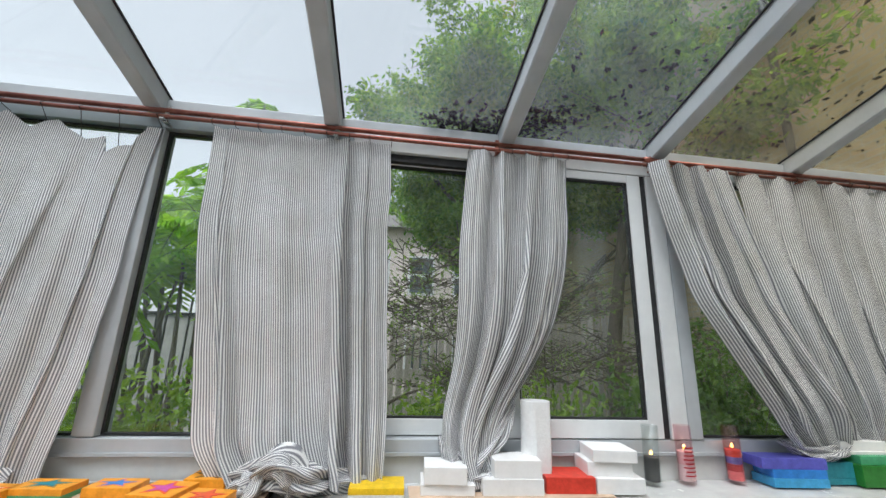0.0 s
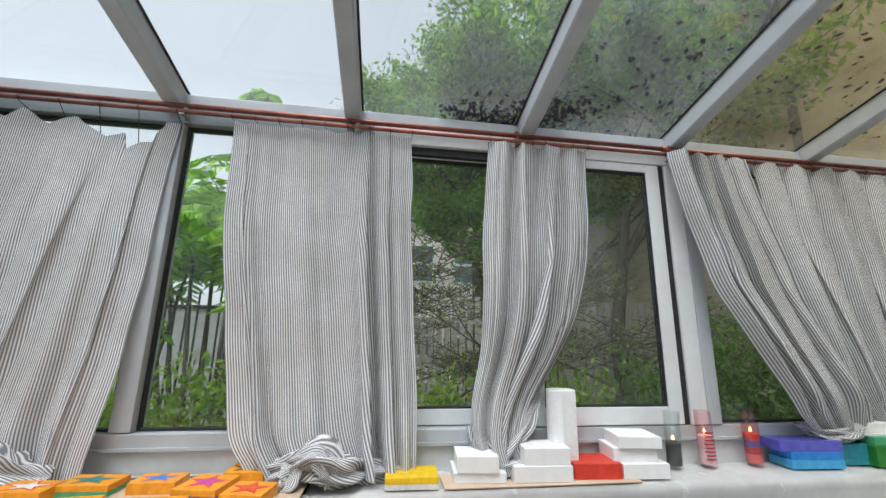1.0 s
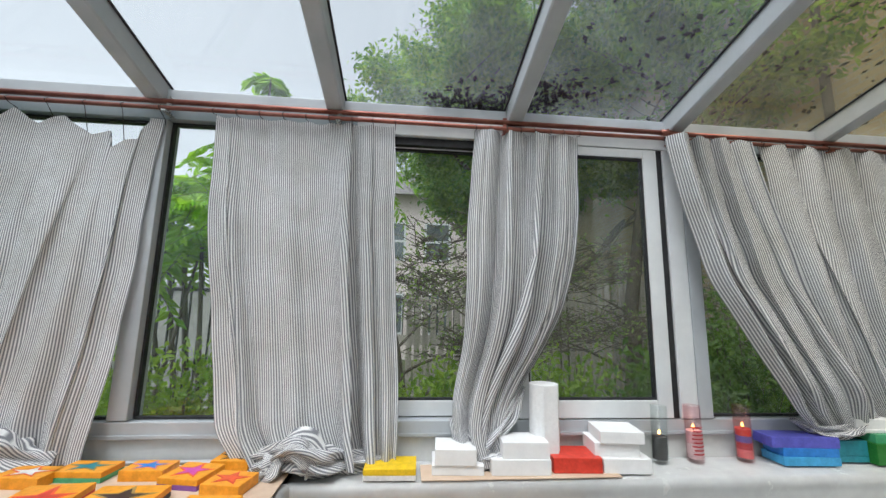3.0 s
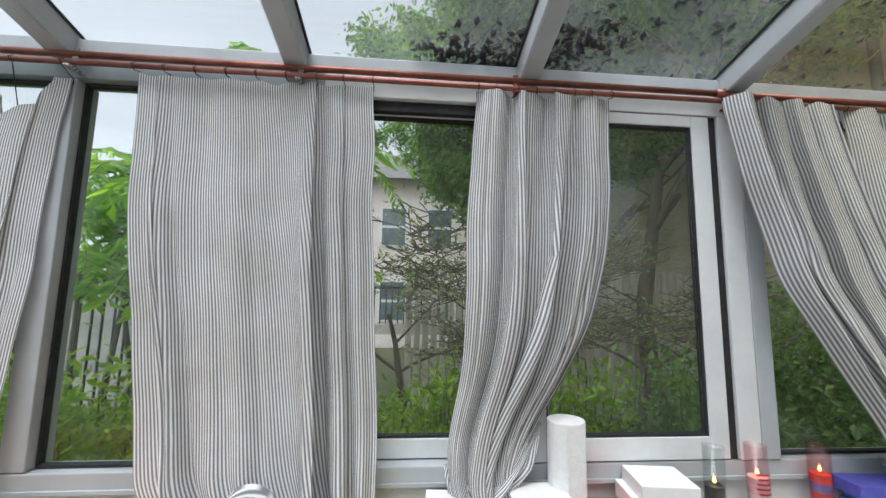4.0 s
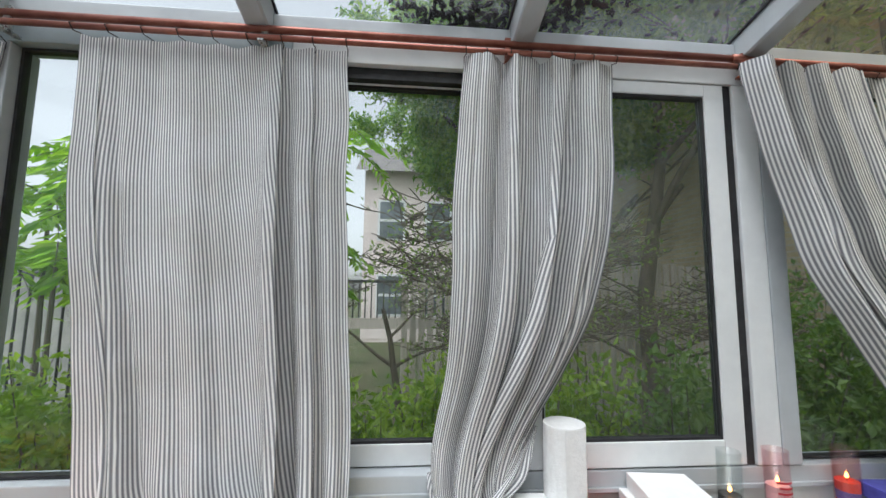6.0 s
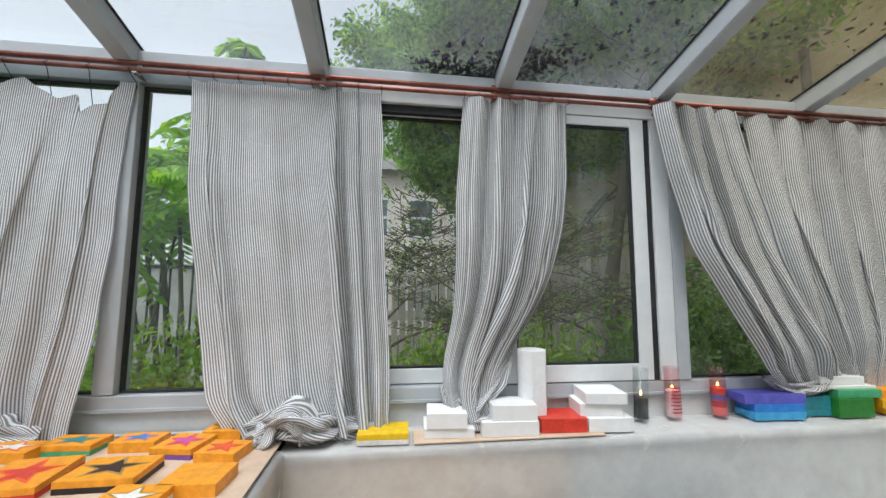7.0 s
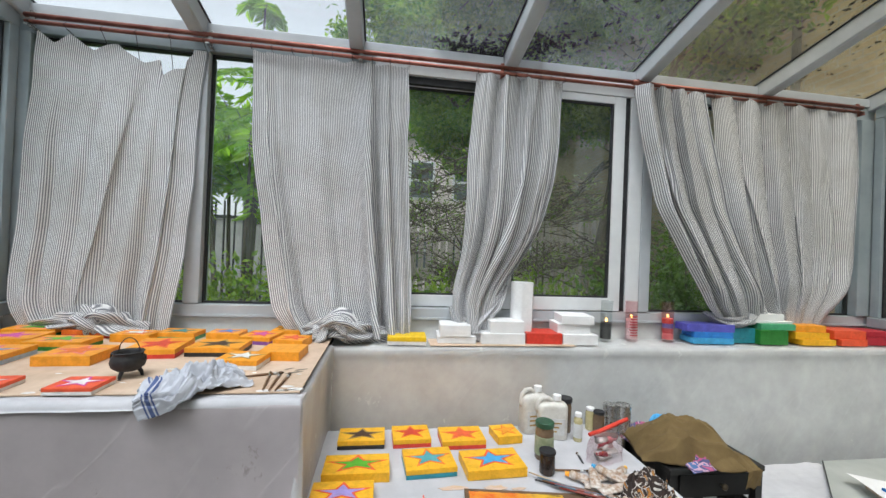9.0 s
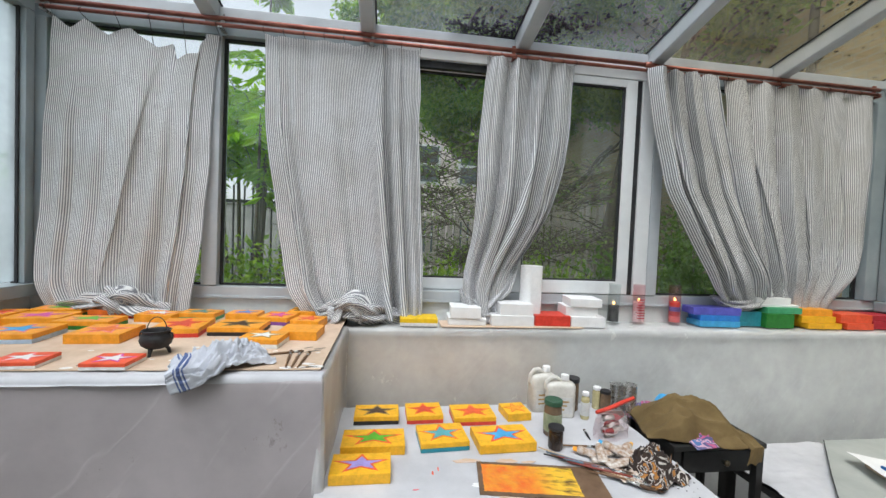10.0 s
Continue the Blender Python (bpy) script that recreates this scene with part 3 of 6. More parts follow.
bundle("knot", c1, [(-1.873, -0.108, 1.096), (-1.747, -0.129, 1.106), (-1.663, -0.160, 1.117), (-1.589, -0.150, 1.133), (-1.516, -0.150, 1.101), (-1.411, -0.129, 1.080)], [0.03, 0.045, 0.04, 0.055, 0.05, 0.025], 5, 3.0)
bundle("knot", c1, [(-1.663, -0.097, 1.101), (-1.642, -0.171, 1.154), (-1.600, -0.202, 1.133), (-1.579, -0.181, 1.080)], [0.025, 0.035, 0.035, 0.025], 4, 5.0)

c2 = curtain("grey and white striped curtain hanging wide, knotted at its end",
             [(2.428, -1.043, -0.285, -0.080, 0.010), (2.061, -1.033, -0.278, -0.075, 0.014), (1.806, -1.004, -0.270, -0.080, 0.017), (1.449, -0.937, -0.245, -0.090, 0.020),
              (1.276, -0.906, -0.234, -0.106, 0.024), (1.154, -0.879, -0.227, -0.117, 0.035), (1.073, -0.781, -0.229, -0.135, 0.035)],
             0.93, [(3.0, 0.4, 0.04, 0.2), (1.0, 0.5, -0.2, 2.6), (6.0, 0.12, 0.1, 0.5)], 2.0, hooks=8, sag=0.008, deep=1.6,
             pleats=((0.09, 0.03, 1.5, 0.05), (0.22, 0.05, 0.5, 0.05), (0.42, 0.04, 0.6, 0.01), (0.72, 0.035, 2.4, -0.01), (0.83, 0.03, 0.9, 0.0), (0.93, 0.03, 1.0, 0.0)),
             flaps=((0.08, 0.03, 0.014, 0.008, 0.05), (0.75, 0.028, 0.022, 0.022, -0.02), (0.87, 0.025, 0.014, 0.012, -0.01)))
bundle("knot", c2, [(-0.802, -0.108, 1.080), (-0.718, -0.139, 1.085), (-0.644, -0.181, 1.112), (-0.571, -0.192, 1.133), (-0.497, -0.192, 1.101), (-0.420, -0.135, 1.085), (-0.300, -0.105, 1.080)], [0.02, 0.035, 0.04, 0.055, 0.045, 0.035, 0.025], 5, 8.0)
bundle("knot", c2, [(-0.644, -0.150, 1.080), (-0.623, -0.213, 1.133), (-0.571, -0.234, 1.164), (-0.529, -0.224, 1.112), (-0.539, -0.213, 1.070)], [0.02, 0.03, 0.03, 0.03, 0.02], 4, 9.5)
bundle("knot", c2, [(-0.634, -0.213, 1.122), (-0.655, -0.244, 1.080), (-0.676, -0.255, 1.070)], [0.025, 0.03, 0.02], 4, 4.5)

c3 = curtain("grey and white striped curtain gathered narrow and twisted at the sill",
             [(2.428, 0.066, 0.536, -0.080, 0.019), (2.061, 0.041, 0.523, -0.080, 0.024), (1.908, 0.034, 0.509, -0.085, 0.029), (1.623, 0.024, 0.436, -0.090, 0.034),
              (1.480, 0.014, 0.350, -0.092, 0.029), (1.357, -0.008, 0.259, -0.095, 0.025), (1.245, -0.023, 0.197, -0.108, 0.021), (1.154, -0.017, 0.170, -0.117, 0.024), (1.065, 0.037, 0.214, -0.126, 0.021)],
             0.68, [(4.0, 0.8, 0.05, 0.3), (7.0, 0.22, 0.1, 1.3)], 3.0, hooks=7, sag=0.006, deep=2.2, lean=0.32,
             pleats=((0.34, 0.06, 0.6, 0.02), (0.62, 0.06, 0.9, -0.08), (0.84, 0.06, 0.7, -0.1)),
             flaps=((0.36, 0.05, 0.016, 0.012, 0.06), (0.70, 0.06, 0.020, 0.024, -0.16), (0.90, 0.04, 0.014, 0.012, -0.05)))
bundle("knot", c3, [(-0.004, -0.066, 1.217), (0.017, -0.097, 1.143), (0.059, -0.129, 1.080), (0.143, -0.129, 1.075), (0.248, -0.087, 1.091), (0.322, -0.045, 1.096)], [0.02, 0.03, 0.035, 0.04, 0.035, 0.02], 5, 6.0)
bundle("knot", c3, [(0.269, -0.055, 1.332), (0.196, -0.097, 1.227), (0.101, -0.118, 1.133), (0.070, -0.118, 1.080)], [0.012, 0.03, 0.035, 0.025], 4, 2.2)

c5 = curtain("grey and white striped curtain swept aside, hem gathered above the ledge",
             [(2.439, 1.428, 2.424, -0.060, 0.014), (2.143, 1.461, 2.415, -0.060, 0.02), (1.827, 1.512, 2.405, -0.065, 0.028), (1.541, 1.589, 2.379, -0.070, 0.03), (1.347, 1.660, 2.333, -0.075, 0.03),
              (1.215, 1.762, 2.241, -0.078, 0.012), (1.145, 1.844, 2.180, -0.078, 0.008)],
             1.25, [(6.0, 0.75, 0.08, 0.1), (2.0, 0.3, 0.2, 2.6)], 5.0, hooks=9, sag=0.008, deep=2.7, lean=0.3, back=-0.004,
             flaps=((0.12, 0.03, 0.018, 0.012, 0.10), (0.46, 0.03, 0.016, 0.012, 0.06), (0.78, 0.03, 0.016, 0.012, -0.02)))
c4 = curtain("grey and white striped curtain swept aside in deep diagonal folds",
             [(2.439, 0.941, 1.363, -0.090, 0.022), (2.102, 0.982, 1.427, -0.095, 0.03), (1.796, 1.051, 1.495, -0.100, 0.036), (1.551, 1.181, 1.589, -0.110, 0.04), (1.327, 1.308, 1.701, -0.120, 0.04),
              (1.215, 1.430, 1.772, -0.105, 0.014), (1.165, 1.520, 1.785, -0.105, 0.008)],
             0.62, [(4.0, 0.85, 0.10, 0.4), (2.0, 0.2, 0.2, 2.0)], 4.0, hooks=6, sag=0.008, deep=2.6, lean=0.3, back=0.006,
             flaps=((0.20, 0.05, 0.018, 0.014, 0.10), (0.66, 0.05, 0.020, 0.016, 0.06)))
bundle("knot", c4, [(1.42, -0.10, 1.212), (1.51, -0.115, 1.172), (1.60, -0.12, 1.165), (1.68, -0.115, 1.175), (1.77, -0.10, 1.20)], [0.012, 0.026, 0.035, 0.03, 0.012], 5, 1.1, squash=0.6)


# ---- work tables ----
def covered_table(name, x0, x1, y0, y1, z, label, sheet, top_sheet, low=0.03, seed=0.0, crease=0.0018, drape=0.006):
    t = root(name, pose((x0 + x1) / 2, y0, 0), label, "table")
    ox, oy = (x0 + x1) / 2, y0
    part("tabletop", box(x0 - ox, x1 - ox, 0, y1 - oy, z - 0.035, z - 0.006, 0.004), BLACKWOOD, t)
    for lx in (x0 + 0.06, x1 - 0.06):
        for ly in (y0 + 0.06, y1 - 0.06):
            part("leg", box(lx - ox - 0.025, lx - ox + 0.025, ly - oy - 0.025, ly - oy + 0.025, 0, z - 0.036, 0.004), BLACKWOOD, t)
    a = skirt("front_drape", x0 - ox - 0.004, x1 - ox + 0.022, 0.0, z, low, sheet, t, "hanging plastic sheet", back=0.05, seed=seed, amp=drape)
    nu, nv = 90, 60
    U, V = np.meshgrid(np.linspace(x0 - ox, x1 - ox, nu), np.linspace(0.0, y1 - oy, nv))
    Z = np.array([[crease * (noise.noise((p * 7 + seed, q * 7, 0.5)) + 0.8 * max(0.0, 1 - 7 * abs(noise.noise((p * 4, q * 9 + seed, 3.0))))) + 0.0012 * noise.noise((p * 25, q * 25, seed)) for p, q in zip(pu, pv)] for pu, pv in zip(U, V)]) + z
    part_mesh("top_sheet", from_grid("top_sheet", np.stack([U, V, Z + 0.0015 + crease * 0.6], -1), top_sheet), t, "white sheet over the top")
    return t


TABLE, LOW = 1.06, 0.715
left_table = covered_table("work_table", LEFT + 0.02, -0.607, -0.905, -0.045, TABLE, "work table draped in plastic sheeting beside the ledge", PLASTIC_DENSE, SHEET, seed=5.0, drape=0.016)
skirt("sheet_hem", -0.726, 0.735, -0.006, TABLE + 0.004, TABLE - 0.0155, SHEET, left_table, "white sheet edge turned over the table", back=0.03, seed=6.2, amp=0.004)
part("side_panel", box(0.717, 0.7215, 0.012, 0.645, 0.02, TABLE - 0.04), BOARD, left_table, "pale beige board under the plastic")
part("front_panel", box(-0.71, 0.715, 0.012, 0.016, 0.02, TABLE - 0.04), SILL, left_table, "pale board under the plastic")
skirt("side_drape", -0.02, -0.255 + 0.905, -0.0, TABLE - 0.003, 0.03, PLASTIC, left_table, "hanging plastic sheet", back=0.02, seed=7.5, amp=0.008).matrix_local = pose((-0.607 - (LEFT + 0.02)) / 2 + 0.006, 0, 0, 0, 0, 90)
part("corner_fold", tube([(0.728, -0.004, TABLE - 0.004), (0.732, -0.012, TABLE - 0.3), (0.73, -0.01, 0.03)], [0.012, 0.02, 0.024], 10), PLASTIC, left_table, "bunched plastic at the corner", smooth=True)
bench = covered_table("low_table", -0.597, 0.63, -1.25, -0.36, LOW, "lower table covered with a white paint-spotted sheet", SHEET, SHEET, seed=9.0)

card = tagged(part("cardboard_sheet", box(-2.0, -0.60, -0.882, -0.10, TABLE + 0.006, TABLE + 0.010, 0.001), CARD, None), "flattened brown cardboard spread over the work table", "cardboard")
card2 = tagged(part("cardboard_sheet", box(-0.144, 0.583, -0.241, -0.10, 1.0495, 1.0535, 0.001), CARD, None), "strip of brown cardboard on the ledge under the blank panels", "cardboard")
TOP, LEDGE, BENCH = TABLE + 0.010, 1.0505, LOW + 0.004


# ---- panels ----
def star_points(w, d, points, inner, twist=0.0):
    out = []
    for k in range(2 * points):
        a = math.pi * k / points + math.pi / 2 + twist
        r = 1.0 if k % 2 == 0 else inner
        out.append((0.5 * w * r * math.cos(a), 0.5 * d * r * math.sin(a)))
    return out


def slab(points, z0, z1, bm=None):
    bm = bm or bmesh.new()
    lo = [bm.verts.new((x, y, z0)) for x, y in points]
    hi = [bm.verts.new((x, y, z1)) for x, y in points]
    bm.faces.new(lo[::-1])
    bm.faces.new(hi)
    n = len(points)
    for k in range(n):
        bm.faces.new((lo[k], lo[(k + 1) % n], hi[(k + 1) % n], hi[k]))
    return bm


def panel(x, y, z, w, d, h, ang, ground, star="", outline="", band="", points=5, label="", twist=0.0):
    """A painted wooden block; its star and coloured lower band are parts."""
    lab = label or (f"{ground.replace('_', ' ')} painted block panel with a {star.replace('_', ' ')} star" if star else f"plain {ground.replace('_', ' ')} painted block panel")
    r = root("star_painting" if star else "painted_block", pose(x, y, z, 0, 0, ang), lab, "painting", "star paintings" if star else "wooden blocks")
    hb = h * 0.45 if band else 0.0
    part("block", box(-w / 2, w / 2, -d / 2, d / 2, hb, h, 0.0022), PAINTS[ground], r)
    if band:
        part("edge_band", box(-w / 2 + 0.0004, w / 2 - 0.0004, -d / 2 + 0.0004, d / 2 - 0.0004, 0, hb, 0.0015), PAINTS[band], r, band.replace("_", " ") + " painted lower edge")
    if star:
        if outline:
            part("star_outline", slab(star_points(w * 1.0, d * 0.92, points, 0.40, twist), h - 0.001, h + 0.0007), PAINTS[outline], r)
        part("star", slab(star_points(w * 0.76, d * 0.66, points, 0.40, twist), h - 0.0005, h + 0.0013), PAINTS[star], r)
    return r


H = 0.033
panel(-0.845, -0.61, TOP, 0.142, 0.125, H, -6, "orange", "white", "tan", "white")
panel(-0.99, -0.435, TOP, 0.19, 0.15, H, 0, "orange", "brown", "tan", "black")
panel(-0.738, -0.50, TOP, 0.15, 0.13, H, -4, "orange")
panel(-1.20, -0.44, TOP, 0.17, 0.2, H, 6, "orange", "red", "vermilion", "red")
panel(-1.405, -0.545, TOP, 0.17, 0.16, H, 2, "orange", "deep_orange", "pink")
panel(-1.675, -0.55, TOP, 0.18, 0.165, H, 4, "orange", "sky_blue", "pink", "pale_blue")
panel(-1.575, -0.372, TOP, 0.20, 0.12, H, 0, "orange", "bright_green", "pink", "green")
panel(-1.79, -0.32, TOP, 0.20, 0.14, H, 5, "orange", "magenta", "pink")
panel(-1.83, -0.155, TOP, 0.20, 0.11, H, 3, "orange", "bright_green", "pink", "green")
panel(-1.605, -0.165, TOP, 0.18, 0.105, H, 0, "deep_orange", "pink", "vermilion", "red")
panel(-1.388, -0.245, TOP, 0.155, 0.10, H, -5, "orange", "white", "vermilion")
panel(-1.24, -0.205, TOP, 0.16, 0.10, H, -4, "orange", "teal", "tan", "sea_green")
panel(-1.05, -0.205, TOP, 0.138, 0.095, H, -2, "orange", "blue", "pink")
panel(-0.89, -0.255, TOP, 0.135, 0.135, H, -11, "orange", "magenta", "vermilion", "purple")
panel(-0.805, -0.125, TOP, 0.13, 0.11, H, -4, "orange", "yellow", "brown")
panel(-0.745, -0.32, TOP, 0.125, 0.11, H, -11, "orange", "vermilion", "red")
panel(-1.195, -0.84, TOP, 0.12, 0.1, 0.02, 0, "vermilion", "white", "magenta", "white")
panel(-1.435, -0.83, TOP, 0.12, 0.1, 0.02, 4, "vermilion", "white", "pink", "white")
panel(-1.95, -0.45, TOP, 0.16, 0.13, H, 3, "orange", "bright_green", "pink")
panel(-1.96, -0.63, TOP, 0.15, 0.14, H, 3, "deep_orange", "red", "pink")
panel(-1.965, -0.27, TOP, 0.10, 0.13, H, 2, "orange", "vermilion", "pink")

for x, y, w, d, a, star, outline, band in ((-0.433, -0.469, 0.18, 0.115, 0, "brown", "tan", "black"), (-0.237, -0.463, 0.15, 0.128, 2, "red", "deep_orange", "red"), (-0.032, -0.487, 0.177, 0.13, 1, "vermilion", "deep_orange", "red"),
                                           (0.161, -0.468, 0.107, 0.11, 6, "orange", "deep_orange", ""), (-0.437, -0.687, 0.222, 0.125, 0, "bright_green", "vermilion", ""), (-0.186, -0.666, 0.178, 0.145, 4, "aqua", "deep_orange", "teal"),
                                           (0.042, -0.688, 0.215, 0.142, 3, "sky_blue", "vermilion", ""), (-0.470, -0.846, 0.188, 0.118, 0, "lilac", "vermilion", "")):
    panel(x, y, BENCH, w, d, 0.033, a, "yellow", star, outline, band)


def block(x0, x1, front, d, z, h, colour, ang=0.0, label="", top=""):
    w = x1 - x0
    r = root("wooden_block", pose((x0 + x1) / 2, front + d / 2, z, 0, 0, ang), label or f"{colour.replace('_', ' ')} painted wooden block panel on the ledge", "block", "wooden blocks")
    mat = WHITE if colour == "blank white" else PAINTS[colour]
    part("block", box(-w / 2, w / 2, -d / 2, d / 2, 0, h, 0.0025), mat, r)
    return r


CARDTOP = 1.054
B = "blank white"
WL = "blank white gessoed block panel stacked on the ledge"
panel(-0.252, -0.172, LEDGE, 0.182, 0.127, 0.038, -2, "lemon", band="white", label="lemon yellow panel with a white lower edge on the ledge")
block(-0.101, 0.086, -0.211, 0.149, CARDTOP, 0.0339, B, -4, WL)
block(-0.091, 0.058, -0.217, 0.138, CARDTOP + 0.0341, 0.0551, B, -5, WL)
block(0.111, 0.328, -0.222, 0.159, CARDTOP, 0.0530, B, -2, WL)
block(0.153, 0.323, -0.217, 0.127, CARDTOP + 0.0532, 0.0572, B, -3, WL)
block(0.344, 0.526, -0.211, 0.138, CARDTOP, 0.0530, "red", -3, "bright red painted block panel on cardboard")
block(0.535, 0.715, -0.217, 0.155, LEDGE, 0.0530, B, -4, WL)
block(0.514, 0.683, -0.196, 0.134, LEDGE + 0.0532, 0.0488, B, -6, WL)
block(0.535, 0.699, -0.211, 0.148, LEDGE + 0.1022, 0.0424, B, -8, WL)
block(1.303, 1.536, -0.174, 0.112, LEDGE, 0.0318, "sky_blue", -4)
block(1.314, 1.536, -0.169, 0.107, LEDGE + 0.0320, 0.0318, "blue", -6)
block(1.272, 1.547, -0.164, 0.102, LEDGE + 0.0640, 0.0403, "violet", -5)
block(1.558, 1.717, -0.143, 0.081, LEDGE, 0.0254, "teal", -3)
block(1.536, 1.701, -0.143, 0.081, LEDGE + 0.0257, 0.0583, "teal", -4)
block(1.701, 1.870, -0.185, 0.123, LEDGE, 0.0795, "green", -3)
block(1.717, 1.929, -0.174, 0.112, LEDGE + 0.0797, 0.0339, "sea_green", -3)
block(1.643, 1.929, -0.153, 0.091, LEDGE + 0.1138, 0.0127, B, -3, "thin white board on the painted blocks")
block(1.674, 1.886, -0.143, 0.081, LEDGE + 0.1268, 0.0382, B, -3, WL)
block(1.960, 2.173, -0.196, 0.134, LEDGE, 0.0318, "yellow", -2)
block(1.929, 2.141, -0.185, 0.123, LEDGE + 0.0320, 0.0382, "yellow", -3)
block(1.929, 2.130, -0.174, 0.112, LEDGE + 0.0704, 0.0382, "orange", -4)
block(2.204, 2.374, -0.206, 0.144, LEDGE, 0.0371, "vermilion", -2)
block(2.173, 2.374, -0.196, 0.134, LEDGE + 0.0373, 0.0477, "vermilion", -3)
block(2.406, 2.586, -0.185, 0.123, LEDGE, 0.0477, "crimson", -2)
block(2.395, 2.575, -0.185, 0.123, LEDGE + 0.0479, 0.0318, "crimson", -2)

# ---- things on the ledge ----
def tinted(name, c, rough=0.05, fac=0.06):
    m, n, l, out = material(name)
    tr = n.new("ShaderNodeBsdfTransparent")
    tr.inputs[0].default_value = (*c, 1)
    gl = n.new("ShaderNodeBsdfGlossy")
    gl.inputs["Roughness"].default_value = rough
    mix = n.new("ShaderNodeMixShader")
    mix.inputs[0].default_value = fac
    l.new(tr.outputs[0], mix.inputs[1])
    l.new(gl.outputs[0], mix.inputs[2])
    l.new(mix.outputs[0], out.inputs[0])
    return m


def flame_material():
    m, n, l, out = material("candle_flame")
    e = n.new("ShaderNodeEmission")
    e.inputs[0].default_value, e.inputs[1].default_value = (1.0, 0.42, 0.08, 1), 7.0
    l.new(e.outputs[0], out.inputs[0])
    return m


FLAME = flame_material()
CLEAR_JAR, PINK_JAR, RED_JAR = tinted("clear_jar_glass", (0.93, 0.95, 0.95)), tinted("pink_jar_glass", (0.97, 0.88, 0.89)), tinted("red_jar_glass", (0.97, 0.84, 0.83))


def candle(x, y, jar, label, layers, flame_z, bars="", lean=0.0):
    """A tall glass prayer candle; layers: rows of bottom, top, paint."""
    r = root("jar_candle", pose(x, y, LEDGE, 0, lean, 0), label, "candle", "jar candles")
    R, h = 0.0318, 0.215
    part("glass", lathe([(R * 0.93, 0.0), (R, 0.005), (R, h - 0.003), (R + 0.001, h), (R - 0.003, h), (R - 0.0035, 0.012), (0.002, 0.010)], 28), jar, r, smooth=True)
    for z0, z1, mat in layers:
        part("wax", lathe([(R - 0.004, z0), (R - 0.004, z1), (0.004, z1 - 0.002)], 24), mat, r, smooth=False)
    top = layers[-1][1]
    part("wick", tube([(0, 0, top - 0.004), (0.001, 0, top + 0.010)], 0.0012, 5), IRON, r)
    part("flame", lathe([(0.0015, top + 0.006), (0.005, top + 0.011), (0.004, top + 0.016), (0.0008, top + 0.024)], 10), FLAME, r, "small burning flame", smooth=True)
    if bars:
        for k in range(8):
            bm = bmesh.new()
            w = 0.8 + 0.5 * rng.random()
            z = 0.03 + k * 0.0145
            pts = [(R * 1.012 * math.cos(a), R * 1.012 * math.sin(a)) for a in (-math.pi / 2 + w * (q / 8 - 0.5) * 1.6 for q in range(9))]
            lo = [bm.verts.new((px, py, z)) for px, py in pts]
            hi = [bm.verts.new((px, py, z + 0.0055)) for px, py in pts]
            for q in range(8):
                bm.faces.new((lo[q], lo[q + 1], hi[q + 1], hi[q]))
            part("print_bar", bm, PAINTS[bars], r)
    return r


candle(0.822, -0.100, CLEAR_JAR, "clear glass candle, black wax below, burning", [(0.012, 0.098, PAINTS["black"])], 0.1, lean=1.5)
candle(0.977, -0.097, PINK_JAR, "pink glass candle with red printed lines, burning", [(0.012, 0.07, PAINTS["white"]), (0.0702, 0.118, PAINTS["pale_pink"])], 0.12, "crimson", lean=-1.0)
candle(1.196, -0.097, RED_JAR, "red glass candle with blue and pink layers, burning", [(0.012, 0.045, PAINTS["pink"]), (0.0452, 0.072, PAINTS["crimson"]), (0.0722, 0.098, PAINTS["violet"]), (0.0982, 0.124, PAINTS["red"])], 0.13, lean=-1.0)

PAPER = surface("white_paper_towel", (0.80, 0.80, 0.79), (0.86, 0.86, 0.85), scale=60, rough=0.9, bump=0.5, fine=3, fine_amount=0.06, dist=0.003)
towel = root("paper_towel_roll", pose(0.343, -0.106, LEDGE), "white paper towel roll standing on the ledge", "paper towel")
part("roll", lathe([(0.0565, 0.0), (0.0575, 0.004), (0.0575, 0.297), (0.0565, 0.302), (0.004, 0.3015)], 40), PAPER, towel, smooth=False)
part("loose_edge", box(-0.02, 0.035, -0.0592, -0.0578, 0.002, 0.300, 0.0004), PAPER, towel)

# ---- things on the work table ----
pot = root("cauldron", pose(-1.138, -0.735, TOP) @ Matrix.Scale(0.92, 4), "small black cast iron cauldron with a wire handle", "cauldron")
part("bowl", lathe([(0.004, 0.022), (0.030, 0.024), (0.045, 0.036), (0.0505, 0.052), (0.047, 0.068), (0.041, 0.076), (0.043, 0.082), (0.046, 0.085), (0.043, 0.087), (0.039, 0.08), (0.04, 0.06), (0.02, 0.04)], 32), IRON, pot, smooth=True)
for k in range(3):
    a = 2 * math.pi * k / 3 + 0.5
    c, s_ = math.cos(a), math.sin(a)
    part("leg", tube([(0.026 * c, 0.026 * s_, 0.03), (0.036 * c, 0.036 * s_, 0.015), (0.040 * c, 0.040 * s_, 0.0)], [0.008, 0.006, 0.0045], 8), IRON, pot)
for sg in (-1, 1):
    part("ear", tube([(sg * 0.041, 0, 0.078), (sg * 0.052, 0, 0.074), (sg * 0.054, 0, 0.063), (sg * 0.048, 0, 0.056)], 0.003, 6), IRON, pot)
part("handle", tube([(0.032 * math.cos(a) , 0.004, 0.082 + 0.048 * math.sin(a)) for a in (math.pi * k / 14 for k in range(15))], 0.0016, 6), IRON, pot)


